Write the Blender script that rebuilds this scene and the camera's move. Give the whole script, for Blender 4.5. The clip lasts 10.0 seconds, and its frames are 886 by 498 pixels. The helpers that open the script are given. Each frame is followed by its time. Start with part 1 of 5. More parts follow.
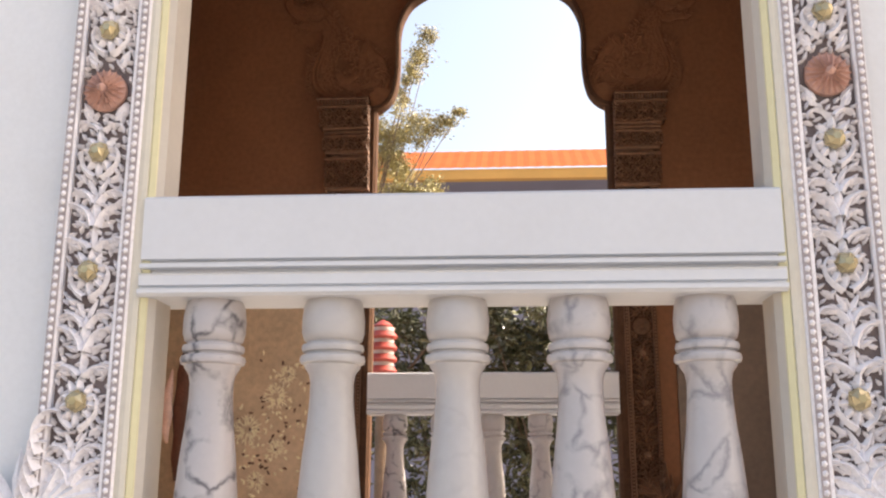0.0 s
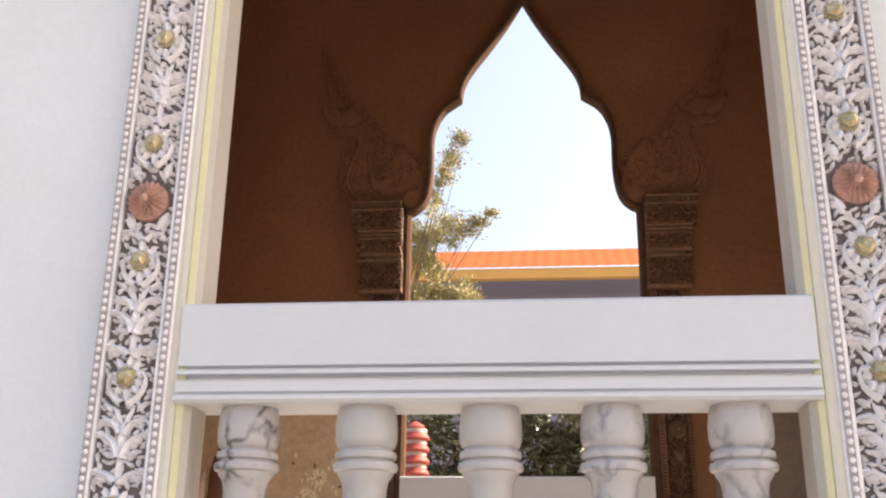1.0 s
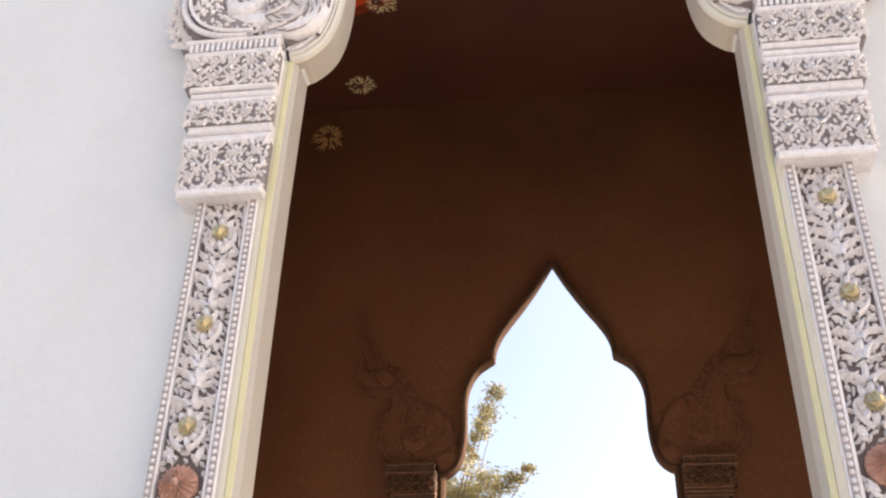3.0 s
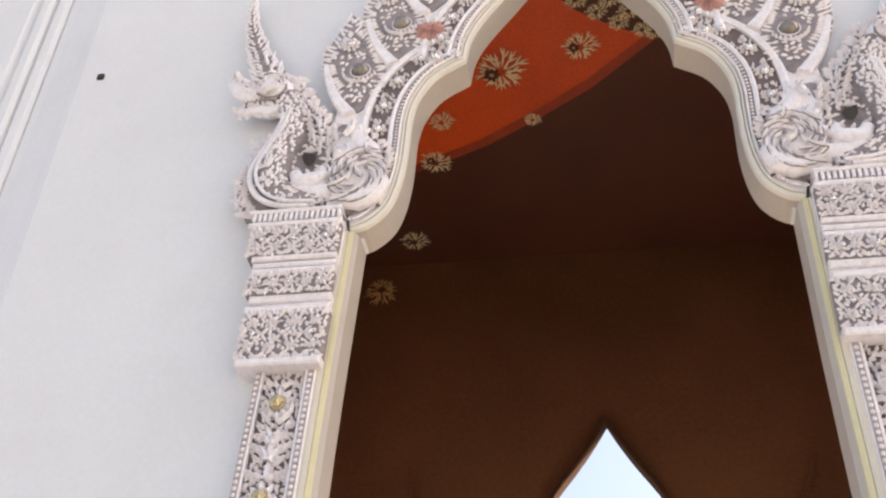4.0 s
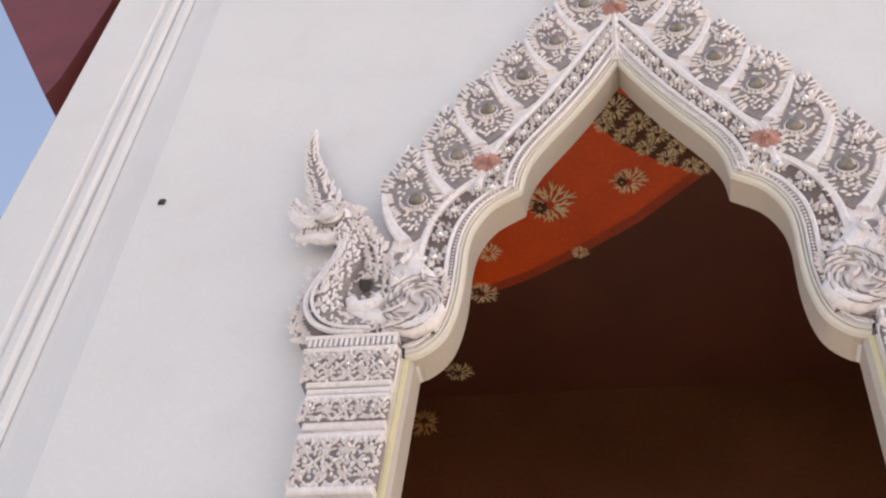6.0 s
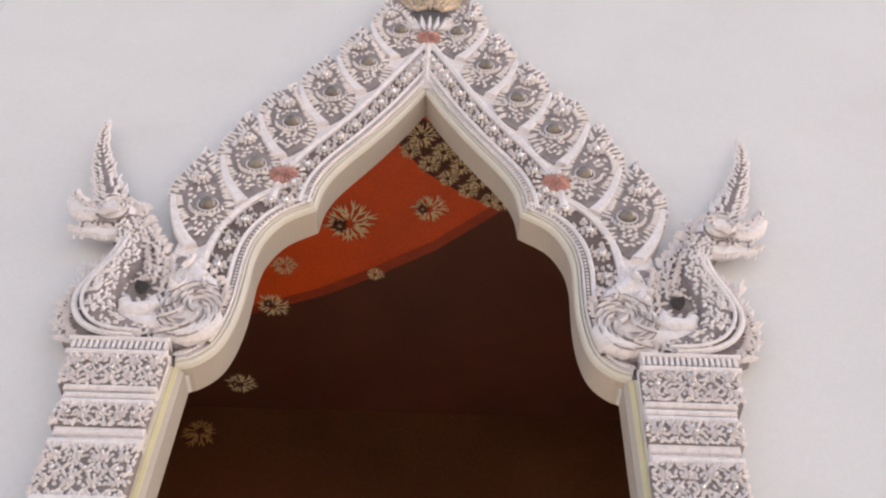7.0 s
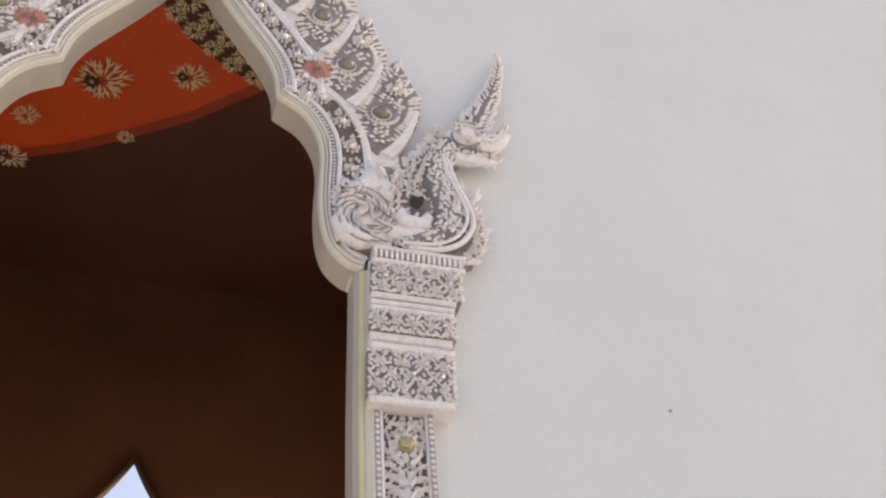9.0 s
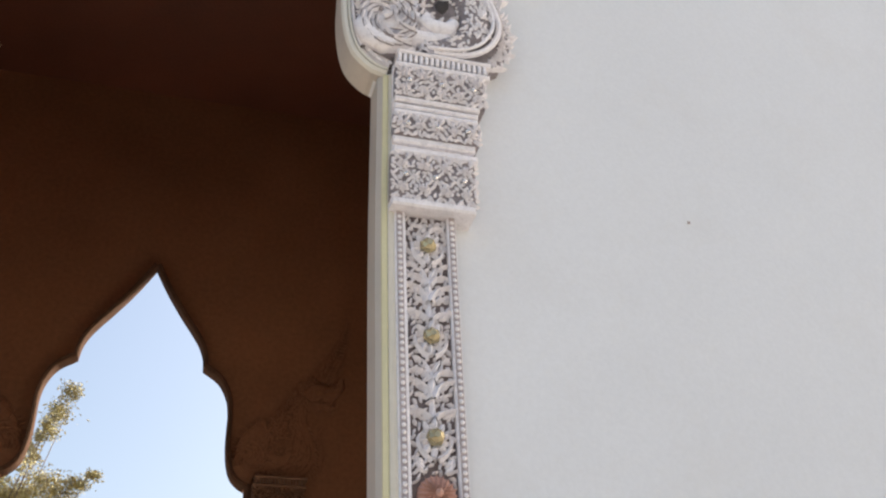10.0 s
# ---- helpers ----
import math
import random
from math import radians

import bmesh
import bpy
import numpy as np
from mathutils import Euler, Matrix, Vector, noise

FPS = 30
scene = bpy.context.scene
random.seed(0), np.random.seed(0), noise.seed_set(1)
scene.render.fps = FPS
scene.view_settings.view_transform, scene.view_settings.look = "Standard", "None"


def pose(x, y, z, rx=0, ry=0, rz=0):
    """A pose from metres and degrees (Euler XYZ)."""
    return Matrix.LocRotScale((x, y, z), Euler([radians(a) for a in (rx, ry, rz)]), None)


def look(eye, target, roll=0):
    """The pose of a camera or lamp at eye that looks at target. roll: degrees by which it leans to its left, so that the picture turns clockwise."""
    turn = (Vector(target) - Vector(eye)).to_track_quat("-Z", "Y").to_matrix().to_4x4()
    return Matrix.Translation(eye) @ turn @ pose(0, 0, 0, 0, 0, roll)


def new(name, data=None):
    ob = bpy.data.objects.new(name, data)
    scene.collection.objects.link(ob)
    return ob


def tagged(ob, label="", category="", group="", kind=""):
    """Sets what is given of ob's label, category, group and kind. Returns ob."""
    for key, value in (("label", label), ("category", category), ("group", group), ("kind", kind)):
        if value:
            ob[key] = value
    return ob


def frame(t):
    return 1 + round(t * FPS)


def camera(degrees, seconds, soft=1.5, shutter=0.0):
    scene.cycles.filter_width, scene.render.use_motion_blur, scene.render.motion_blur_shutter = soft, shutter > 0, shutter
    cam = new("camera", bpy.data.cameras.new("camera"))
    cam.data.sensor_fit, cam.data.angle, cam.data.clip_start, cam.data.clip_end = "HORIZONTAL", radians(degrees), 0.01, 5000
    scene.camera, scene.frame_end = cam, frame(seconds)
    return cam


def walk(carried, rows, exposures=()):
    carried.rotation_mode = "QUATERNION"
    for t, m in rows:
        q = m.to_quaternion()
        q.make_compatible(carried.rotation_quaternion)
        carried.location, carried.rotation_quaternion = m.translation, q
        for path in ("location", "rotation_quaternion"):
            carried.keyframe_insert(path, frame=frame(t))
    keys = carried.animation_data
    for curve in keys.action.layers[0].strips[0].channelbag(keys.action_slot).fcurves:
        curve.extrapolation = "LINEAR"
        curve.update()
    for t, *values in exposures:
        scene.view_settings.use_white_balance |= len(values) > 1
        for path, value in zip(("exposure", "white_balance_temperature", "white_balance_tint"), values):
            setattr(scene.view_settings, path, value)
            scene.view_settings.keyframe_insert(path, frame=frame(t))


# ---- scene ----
cam = camera(46.6, 10.0, soft=2.2)
PATH = [
    (0, (0.102, -1.869, 1.76), (-0.033, 0.074, 2.216), 0.2),
    (0.5, (0.105, -1.882, 1.763), (-0.059, 0.037, 2.303), 0.4),
    (1, (0.104, -1.897, 1.77), (-0.091, -0.012, 2.409), 0.7),
    (1.5, (0.108, -1.913, 1.779), (-0.119, -0.057, 2.488), 0.5),
    (2, (0.117, -1.937, 1.789), (-0.148, -0.127, 2.597), 0.5),
    (2.5, (0.121, -1.954, 1.803), (-0.17, -0.203, 2.725), 0.9),
    (3, (0.129, -1.959, 1.816), (-0.118, -0.288, 2.886), 1.3),
    (3.2, (0.129, -1.975, 1.815), (-0.11, -0.357, 2.967), 1.8),
    (4.3, (0.08, -2.013, 1.881), (-0.287, -0.556, 3.2), 4.6),
    (4.5, (0.044, -2.059, 1.878), (-0.343, -0.627, 3.22), 4.7),
    (5, (0.029, -2.098, 1.878), (-0.396, -0.699, 3.242), 5.8),
    (5.2, (0.025, -2.096, 1.875), (-0.427, -0.709, 3.243), 6.4),
    (6.3, (0.072, -1.961, 1.868), (-0.226, -0.668, 3.365), 7.4),
    (6.5, (0.081, -1.959, 1.876), (-0.142, -0.653, 3.374), 6.1),
    (7, (0.103, -1.977, 1.888), (0.101, -0.672, 3.404), 1.8),
    (7.5, (0.133, -2.002, 1.882), (0.305, -0.724, 3.411), -1.5),
    (8, (0.141, -2.015, 1.861), (0.462, -0.752, 3.379), -4.5),
    (8.5, (0.139, -2.045, 1.849), (0.577, -0.733, 3.294), -4.9),
    (9, (0.141, -2.021, 1.835), (0.615, -0.631, 3.193), -4.8),
    (9.5, (0.133, -2.001, 1.806), (0.605, -0.504, 3.045), -3.2),
    (10, (0.128, -1.987, 1.784), (0.617, -0.389, 2.882), -2.3),
]
walk(cam, [(t, look(eye, target, roll)) for t, eye, target, roll in PATH],
     exposures=((0.0, 1.42, 7200, 16), (2.5, 1.43, 7100, 15), (4.5, 1.28, 7050, 16), (6.5, 1.20, 7200, 18), (7.5, 1.12, 7200, 19), (8.5, 0.99, 7250, 18), (9.0, 0.98, 7100, 15), (9.5, 0.96, 6900, 11), (10.0, 0.98, 6850, 11)))

# ---- world, sun ----
SUN_DIR = Vector((0.78, 0.26, 0.57)).normalized()
world = bpy.data.worlds.new("sky")
scene.world = world
world.use_nodes = True
wn = world.node_tree.nodes
sky = wn.new("ShaderNodeTexSky")
sky.sky_type = "NISHITA"
sky.sun_disc = False
sky.sun_elevation = math.asin(SUN_DIR.z)
sky.sun_rotation = math.atan2(SUN_DIR.x, SUN_DIR.y)
sky.dust_density = 5.0
sky.air_density = 1.2
wn["Background"].inputs[1].default_value = 0.14
world.node_tree.links.new(sky.outputs[0], wn["Background"].inputs[0])
sun = new("sun", bpy.data.lights.new("sun", "SUN"))
sun.data.energy, sun.data.angle, sun.data.color = 4.2, radians(0.6), (1.0, 0.95, 0.87)
sun.matrix_world = look((0, 0, 30) , Vector((0, 0, 30)) - SUN_DIR)


# ---- materials ----
def mat(name, base, rough=0.6, metal=0.0, vary=0.12, scale=6.0, fine=60.0, bump=0.15, dirt=None, dirt_amount=0.0, piece=0.0):
    """A procedural surface: base colour varied at two scales, optional stains, fine relief."""
    m = bpy.data.materials.new(name)
    m.use_nodes = True
    t = m.node_tree
    n, l = t.nodes, t.links
    b = n["Principled BSDF"]
    b.inputs["Roughness"].default_value, b.inputs["Metallic"].default_value = rough, metal
    co = n.new("ShaderNodeTexCoord")
    big, small = n.new("ShaderNodeTexNoise"), n.new("ShaderNodeTexNoise")
    big.inputs["Scale"].default_value, big.inputs["Detail"].default_value = scale, 5
    small.inputs["Scale"].default_value, small.inputs["Detail"].default_value = fine, 4
    l.new(co.outputs["Object"], big.inputs["Vector"])
    l.new(co.outputs["Object"], small.inputs["Vector"])
    add = n.new("ShaderNodeMath")
    add.operation = "MULTIPLY_ADD"
    add.inputs[1].default_value = 0.4
    l.new(small.outputs[0], add.inputs[0])
    half = n.new("ShaderNodeMath")
    half.operation = "MULTIPLY"
    half.inputs[1].default_value = 0.6
    l.new(big.outputs[0], half.inputs[0])
    l.new(half.outputs[0], add.inputs[2])
    value = add.outputs[0]
    if piece:
        info, more = n.new("ShaderNodeObjectInfo"), n.new("ShaderNodeMath")
        more.operation = "MULTIPLY_ADD"
        more.inputs[1].default_value = piece
        l.new(info.outputs["Random"], more.inputs[0])
        l.new(value, more.inputs[2])
        value = more.outputs[0]
    ramp = n.new("ShaderNodeValToRGB")
    e = ramp.color_ramp.elements
    e[0].position, e[1].position = 0.3, 0.7
    e[0].color = (*[max(0, c * (1 - vary)) for c in base], 1)
    e[1].color = (*[min(1, c * (1 + vary)) for c in base], 1)
    l.new(value, ramp.inputs[0])
    colour = ramp.outputs[0]
    if dirt:
        spots, cut, mix = n.new("ShaderNodeTexNoise"), n.new("ShaderNodeValToRGB"), n.new("ShaderNodeMix")
        spots.inputs["Scale"].default_value, spots.inputs["Detail"].default_value = scale * 2.3, 8
        spots.inputs["Roughness"].default_value = 0.7
        l.new(co.outputs["Object"], spots.inputs["Vector"])
        cut.color_ramp.elements[0].position, cut.color_ramp.elements[1].position = 0.5, 0.75
        cut.color_ramp.elements[1].color = (dirt_amount,) * 3 + (1,)
        l.new(spots.outputs[0], cut.inputs[0])
        mix.data_type = "RGBA"
        l.new(cut.outputs[0], mix.inputs[0])
        l.new(colour, mix.inputs[6])
        mix.inputs[7].default_value = (*dirt, 1)
        colour = mix.outputs[2]
    l.new(colour, b.inputs["Base Color"])
    if bump:
        bn = n.new("ShaderNodeBump")
        bn.inputs["Strength"].default_value, bn.inputs["Distance"].default_value = bump, 0.004
        l.new(small.outputs[0], bn.inputs["Height"])
        l.new(bn.outputs[0], b.inputs["Normal"])
    return m


def marble_mat(name, base, vein, amount):
    m = mat(name, base, 0.32, vary=0.06, scale=9, bump=0.05)
    t = m.node_tree
    n, l = t.nodes, t.links
    b = n["Principled BSDF"]
    old = b.inputs["Base Color"].links[0].from_socket
    co, info = n.new("ShaderNodeTexCoord"), n.new("ShaderNodeObjectInfo")
    off = n.new("ShaderNodeVectorMath")
    off.operation = "MULTIPLY_ADD"
    l.new(info.outputs["Random"], off.inputs[0])
    off.inputs[1].default_value = (7, 5, 9)
    l.new(co.outputs["Object"], off.inputs[2])
    warp = n.new("ShaderNodeTexNoise")
    warp.inputs["Scale"].default_value, warp.inputs["Detail"].default_value = 7, 6
    l.new(off.outputs[0], warp.inputs["Vector"])
    push = n.new("ShaderNodeVectorMath")
    push.operation = "MULTIPLY_ADD"
    push.inputs[1].default_value = (0.22, 0.22, 0.30)
    l.new(warp.outputs[1], push.inputs[0])
    l.new(off.outputs[0], push.inputs[2])
    vor = n.new("ShaderNodeTexVoronoi")
    vor.feature = "DISTANCE_TO_EDGE"
    vor.inputs["Scale"].default_value = 11
    l.new(push.outputs[0], vor.inputs["Vector"])
    cut = n.new("ShaderNodeValToRGB")
    cut.color_ramp.elements[0].color = (amount,) * 3 + (1,)
    cut.color_ramp.elements[1].color, cut.color_ramp.elements[1].position = (0, 0, 0, 1), 0.13
    l.new(vor.outputs[0], cut.inputs[0])
    broken, only, cutoff = n.new("ShaderNodeTexNoise"), n.new("ShaderNodeMath"), n.new("ShaderNodeValToRGB")
    broken.inputs["Scale"].default_value, broken.inputs["Detail"].default_value = 16, 3
    l.new(off.outputs[0], broken.inputs["Vector"])
    cutoff.color_ramp.elements[0].position, cutoff.color_ramp.elements[1].position = 0.42, 0.58
    l.new(broken.outputs[0], cutoff.inputs[0])
    only.operation = "MULTIPLY"
    l.new(cut.outputs[0], only.inputs[0])
    l.new(cutoff.outputs[0], only.inputs[1])
    mix = n.new("ShaderNodeMix")
    mix.data_type = "RGBA"
    l.new(only.outputs[0], mix.inputs[0])
    l.new(old, mix.inputs[6])
    mix.inputs[7].default_value = (*vein, 1)
    l.new(mix.outputs[2], b.inputs["Base Color"])
    return m


M_WALL = mat("white_painted_plaster", (0.735, 0.75, 0.765), 0.7, vary=0.05, scale=1.2, fine=90, bump=0.08, dirt=(0.62, 0.60, 0.57), dirt_amount=0.25)
M_STUCCO = mat("white_carved_stucco", (0.84, 0.81, 0.825), 0.65, vary=0.10, scale=32, fine=160, bump=0.3, dirt=(0.40, 0.35, 0.37), dirt_amount=0.45)
# carving grounds are darkened so that their colour carries the relief's shade
M_GRIME_SHADE = mat("mauve_stained_shaded_ground", (0.285, 0.25, 0.257), 0.8, vary=0.35, scale=30, fine=160, bump=0.3)
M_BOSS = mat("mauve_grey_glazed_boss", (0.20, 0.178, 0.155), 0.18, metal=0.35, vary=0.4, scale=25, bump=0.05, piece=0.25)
M_RECESS = mat("mauve_ground_with_shade", (0.165, 0.130, 0.128), 0.8, vary=0.3, scale=20, fine=150, bump=0.3)
M_HOLLOW = mat("hollow_shade_black", (0.045, 0.038, 0.036), 0.9, vary=0.3, scale=30, fine=150, bump=0.2)
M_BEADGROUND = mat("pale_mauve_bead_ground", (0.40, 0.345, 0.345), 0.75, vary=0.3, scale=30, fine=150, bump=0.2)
M_CREAM = mat("cream_yellow_edge", (0.68, 0.635, 0.40), 0.6, vary=0.06, scale=5, bump=0.1)
M_PALECREAM = mat("pale_cream_edge", (0.70, 0.675, 0.60), 0.6, vary=0.06, scale=5, bump=0.1)
M_JAMB = mat("soft_cream_jamb", (0.66, 0.615, 0.52), 0.6, vary=0.06, scale=5, bump=0.1, dirt=(0.5, 0.47, 0.38), dirt_amount=0.25)
M_REVEAL = mat("grey_white_reveal", (0.51, 0.468, 0.412), 0.65, vary=0.06, scale=4, bump=0.1, dirt=(0.5, 0.46, 0.42), dirt_amount=0.3)
M_GEM = mat("gold_glass_stud", (0.40, 0.335, 0.20), 0.2, metal=0.6, vary=0.3, scale=30, bump=0.0, piece=0.3)
M_MIRROR = mat("silver_glass_chip", (0.74, 0.72, 0.71), 0.22, metal=0.8, vary=0.1, scale=30, bump=0.0)
M_COPPER = mat("copper_pink_rosette", (0.50, 0.285, 0.225), 0.5, metal=0.1, vary=0.25, scale=40, bump=0.2)
M_FAN = mat("faded_gold_fan", (0.60, 0.48, 0.36), 0.5, metal=0.05, vary=0.5, scale=40, bump=0.2)
M_PINK = mat("faded_pink_rosette", (0.56, 0.32, 0.29), 0.5, vary=0.5, scale=40, bump=0.2)
M_RAIL = mat("white_painted_rail", (0.645, 0.66, 0.685), 0.5, vary=0.04, scale=3, bump=0.05, dirt=(0.6, 0.6, 0.6), dirt_amount=0.2)
M_MARBLE = marble_mat("veined_white_marble", (0.48, 0.455, 0.46), (0.22, 0.21, 0.235), 0.8)
M_CRACKED = marble_mat("dark_veined_marble", (0.47, 0.44, 0.445), (0.10, 0.095, 0.11), 1.0)
M_PALE = marble_mat("pale_marble", (0.48, 0.46, 0.455), (0.40, 0.38, 0.38), 0.4)
M_BROWN = mat("dark_brown_painted_wall", (0.200, 0.092, 0.048), 0.6, vary=0.28, scale=1.3, fine=40, bump=0.1)
# dado tones: sunlight is in the tan, shade in the grey-brown
M_DADO = mat("sunlit_tan_dado", (0.60, 0.46, 0.30), 0.45, vary=0.3, scale=3.0, fine=40, bump=0.1)
M_DADODK = mat("shaded_grey_brown_dado", (0.19, 0.145, 0.112), 0.6, vary=0.25, scale=2.5, fine=40, bump=0.1)
M_BROWN_C = mat("brown_gilt_carving", (0.170, 0.086, 0.047), 0.6, metal=0.0, vary=0.35, scale=25, bump=0.2)
M_BROWN_R = mat("dark_brown_ground", (0.085, 0.044, 0.026), 0.9, vary=0.3, scale=20, bump=0.2)
M_BROWN_D = mat("deep_brown_ground", (0.145, 0.068, 0.036), 0.8, vary=0.3, scale=20, bump=0.2)
# one red ceiling in three tones: lit, falling off, and shaded
M_RED = mat("lit_vermilion_ceiling", (0.90, 0.105, 0.014), 0.5, vary=0.28, scale=2.2, bump=0.05)
M_REDDK = mat("falloff_red_ceiling", (0.40, 0.058, 0.018), 0.55, vary=0.35, scale=5, bump=0.05)
M_MAROON = mat("maroon_paint_and_shade", (0.105, 0.032, 0.016), 0.6, vary=0.3, scale=2, bump=0.05)
M_GOLD = mat("gold_leaf_flower", (1.0, 0.84, 0.52), 0.4, metal=0.0, vary=0.05, scale=30, bump=0.0)
# same wall gilding in two tones: sunlit low down, dim orange glow high up
M_GOLDTAN = mat("sunlit_gold_flower", (1.0, 0.88, 0.62), 0.4, metal=0.0, vary=0.1, scale=30, bump=0.0)
M_DULLGOLD = mat("dim_glow_gold_flower", (0.90, 0.52, 0.22), 0.5, metal=0.0, vary=0.3, scale=30, bump=0.0)
M_FLOOR = mat("pale_stone_floor", (0.80, 0.75, 0.68), 0.3, vary=0.1, scale=2, bump=0.05)
M_GROUND = mat("pale_concrete_paving", (0.33, 0.305, 0.275), 0.8, vary=0.15, scale=0.6, fine=30, bump=0.2, dirt=(0.2, 0.19, 0.18), dirt_amount=0.4)
M_TILE = mat("orange_glazed_roof_tile", (0.42, 0.105, 0.024), 0.85, vary=0.15, scale=3, bump=0.1)
M_TRIM = mat("yellow_orange_fascia", (0.80, 0.44, 0.12), 0.6, vary=0.08, scale=3, bump=0.05)
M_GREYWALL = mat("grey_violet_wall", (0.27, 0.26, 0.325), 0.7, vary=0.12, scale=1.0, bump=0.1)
M_DKRED = mat("dark_red_painted_wood", (0.17, 0.030, 0.028), 0.5, vary=0.2, scale=6, bump=0.1)
M_REDPOST = mat("red_lacquer", (0.40, 0.075, 0.055), 0.45, vary=0.2, scale=8, bump=0.1)
M_WHITEPOST = mat("white_paint_band", (0.50, 0.41, 0.385), 0.5, vary=0.1, scale=8, bump=0.1)
# colours of the added corner shape: dark surround and sunlit spot
M_BANNER = mat("spot_surround_brown", (0.12, 0.06, 0.042), 0.9, vary=0.35, scale=14, fine=120, bump=0.3)
M_FLAP = mat("sunlit_spot_pink", (0.72, 0.56, 0.50), 0.9, vary=0.25, scale=14, fine=120, bump=0.3)
M_BARK = mat("grey_brown_bark", (0.20, 0.15, 0.11), 0.9, vary=0.3, scale=8, fine=50, bump=0.6)
M_LEAF = mat("sunlit_olive_leaves", (0.44, 0.395, 0.19), 0.5, vary=0.45, scale=2.5, fine=9, bump=0.0)
M_LEAFDK = mat("dark_green_leaves", (0.125, 0.135, 0.075), 0.32, vary=0.85, scale=5, fine=38, bump=0.0)
M_DOT = mat("dark_iron_anchor", (0.05, 0.045, 0.04), 0.6, metal=0.5, vary=0.2, scale=60, bump=0.1)


for m in (M_BROWN, M_BROWN_R, M_BROWN_D, M_TILE):
    m.node_tree.nodes["Principled BSDF"].inputs["Specular IOR Level"].default_value = 0.15


# ---- mesh tools ----
class Shape:
    """Gathers vertices and faces; u to the right, v up, h out of the wall (towards -y)."""

    def __init__(self):
        self.v, self.f = [], []

    def add(self, verts, faces):
        k = len(self.v)
        self.v += [tuple(p) for p in verts]
        self.f += [tuple(i + k for i in f) for f in faces]
        return self

    def box(self, x0, x1, y0, y1, z0, z1, bevel=0.0):
        b = min(bevel, (x1 - x0) / 2.1, (z1 - z0) / 2.1, (y1 - y0) / 1.1)
        if b <= 0:
            v = [(x, y, z) for y in (y0, y1) for x, z in ((x0, z0), (x1, z0), (x1, z1), (x0, z1))]
            return self.add(v, [(0, 1, 2, 3), (7, 6, 5, 4), (1, 0, 4, 5), (2, 1, 5, 6), (3, 2, 6, 7), (0, 3, 7, 4)])
        ring = lambda y, i: [(x0 + i, y, z0 + i), (x1 - i, y, z0 + i), (x1 - i, y, z1 - i), (x0 + i, y, z1 - i)]
        v = ring(y0, b) + ring(y0 + b, 0) + ring(y1, 0)
        f = [(0, 1, 2, 3), (11, 10, 9, 8)]
        for r in (0, 4):
            for i in range(4):
                j = (i + 1) % 4
                f.append((r + j, r + i, r + 4 + i, r + 4 + j))
        return self.add(v, f)

    def bead(self, u, v, h, r, y0=0.0):
        p = [(u, y0 - h - r, v)]
        p += [(u + r * math.cos(a), y0 - h - 0.25 * r, v + r * math.sin(a)) for a in (0, 1.257, 2.513, 3.770, 5.027)]
        return self.add(p, [(0, i + 1, (i + 1) % 5 + 1) for i in range(5)])

    def petal(self, u, v, ang, length, width, high, h=0.0, y0=0.0, bend=0.0):
        """A ridged leaf lobe from (u, v), pointing along ang (radians from +u)."""
        c, s = math.cos(ang), math.sin(ang)

        def at(a, b, k):
            b += bend * (a / length) ** 2 * length
            return (u + c * a - s * b, y0 - h - k, v + s * a + c * b)

        w = width / 2
        p = [at(0, 0, 0), at(0.35 * length, -w, 0), at(0.75 * length, -0.7 * w, 0), at(length, 0, 0.15 * high), at(0.75 * length, 0.7 * w, 0),
             at(0.35 * length, w, 0), at(0.4 * length, 0, high), at(0.75 * length, 0, 0.8 * high)]
        return self.add(p, [(0, 1, 6), (1, 2, 7, 6), (2, 3, 7), (3, 4, 7), (4, 5, 6, 7), (5, 0, 6)])

    def tube(self, pts, radii, sides=8, flat=1.0):
        """A round limb along 3D points; flat squeezes it along y."""
        rings, pts = [], [Vector(p) for p in pts]
        for i, p in enumerate(pts):
            d = (pts[min(i + 1, len(pts) - 1)] - pts[max(i - 1, 0)]).normalized()
            a = d.cross(Vector((0, 1, 0)) if abs(d.y) < 0.9 else Vector((1, 0, 0))).normalized()
            b = d.cross(a)
            ring = []
            for k in range(sides):
                q = a * math.cos(6.2832 * k / sides) + b * math.sin(6.2832 * k / sides)
                ring.append(p + Vector((q.x, q.y * flat, q.z)) * radii[i])
            rings.append(ring)
        v = [q for ring in rings for q in ring] + [pts[0], pts[-1]]
        f = []
        for i in range(len(pts) - 1):
            for k in range(sides):
                j = (k + 1) % sides
                f.append((i * sides + k, i * sides + j, (i + 1) * sides + j, (i + 1) * sides + k))
        e = len(v)
        last = (len(pts) - 1) * sides
        f += [(e - 2, (k + 1) % sides, k) for k in range(sides)] + [(e - 1, last + k, last + (k + 1) % sides) for k in range(sides)]
        return self.add(v, f)

    def scroll(self, u, v, ang, length, turn, width, high, h=0.0, y0=0.0, steps=9):
        """A stem that tapers and curls by turn radians, with a raised ridge."""
        pts, a, x, z = [], ang, u, v
        for i in range(steps + 1):
            s = i / steps
            w = width * (1 - 0.75 * s) / 2
            nx, nz = -math.sin(a), math.cos(a)
            pts += [(x - nx * w, y0 - h, z - nz * w), (x, y0 - h - high * (1 - 0.4 * s), z), (x + nx * w, y0 - h, z + nz * w)]
            step = length / steps * (1.25 - 0.5 * s)
            x, z, a = x + math.cos(a) * step, z + math.sin(a) * step, a + turn / steps * (0.5 + s)
        f = []
        for i in range(steps):
            for k in (0, 1):
                q = 3 * i + k
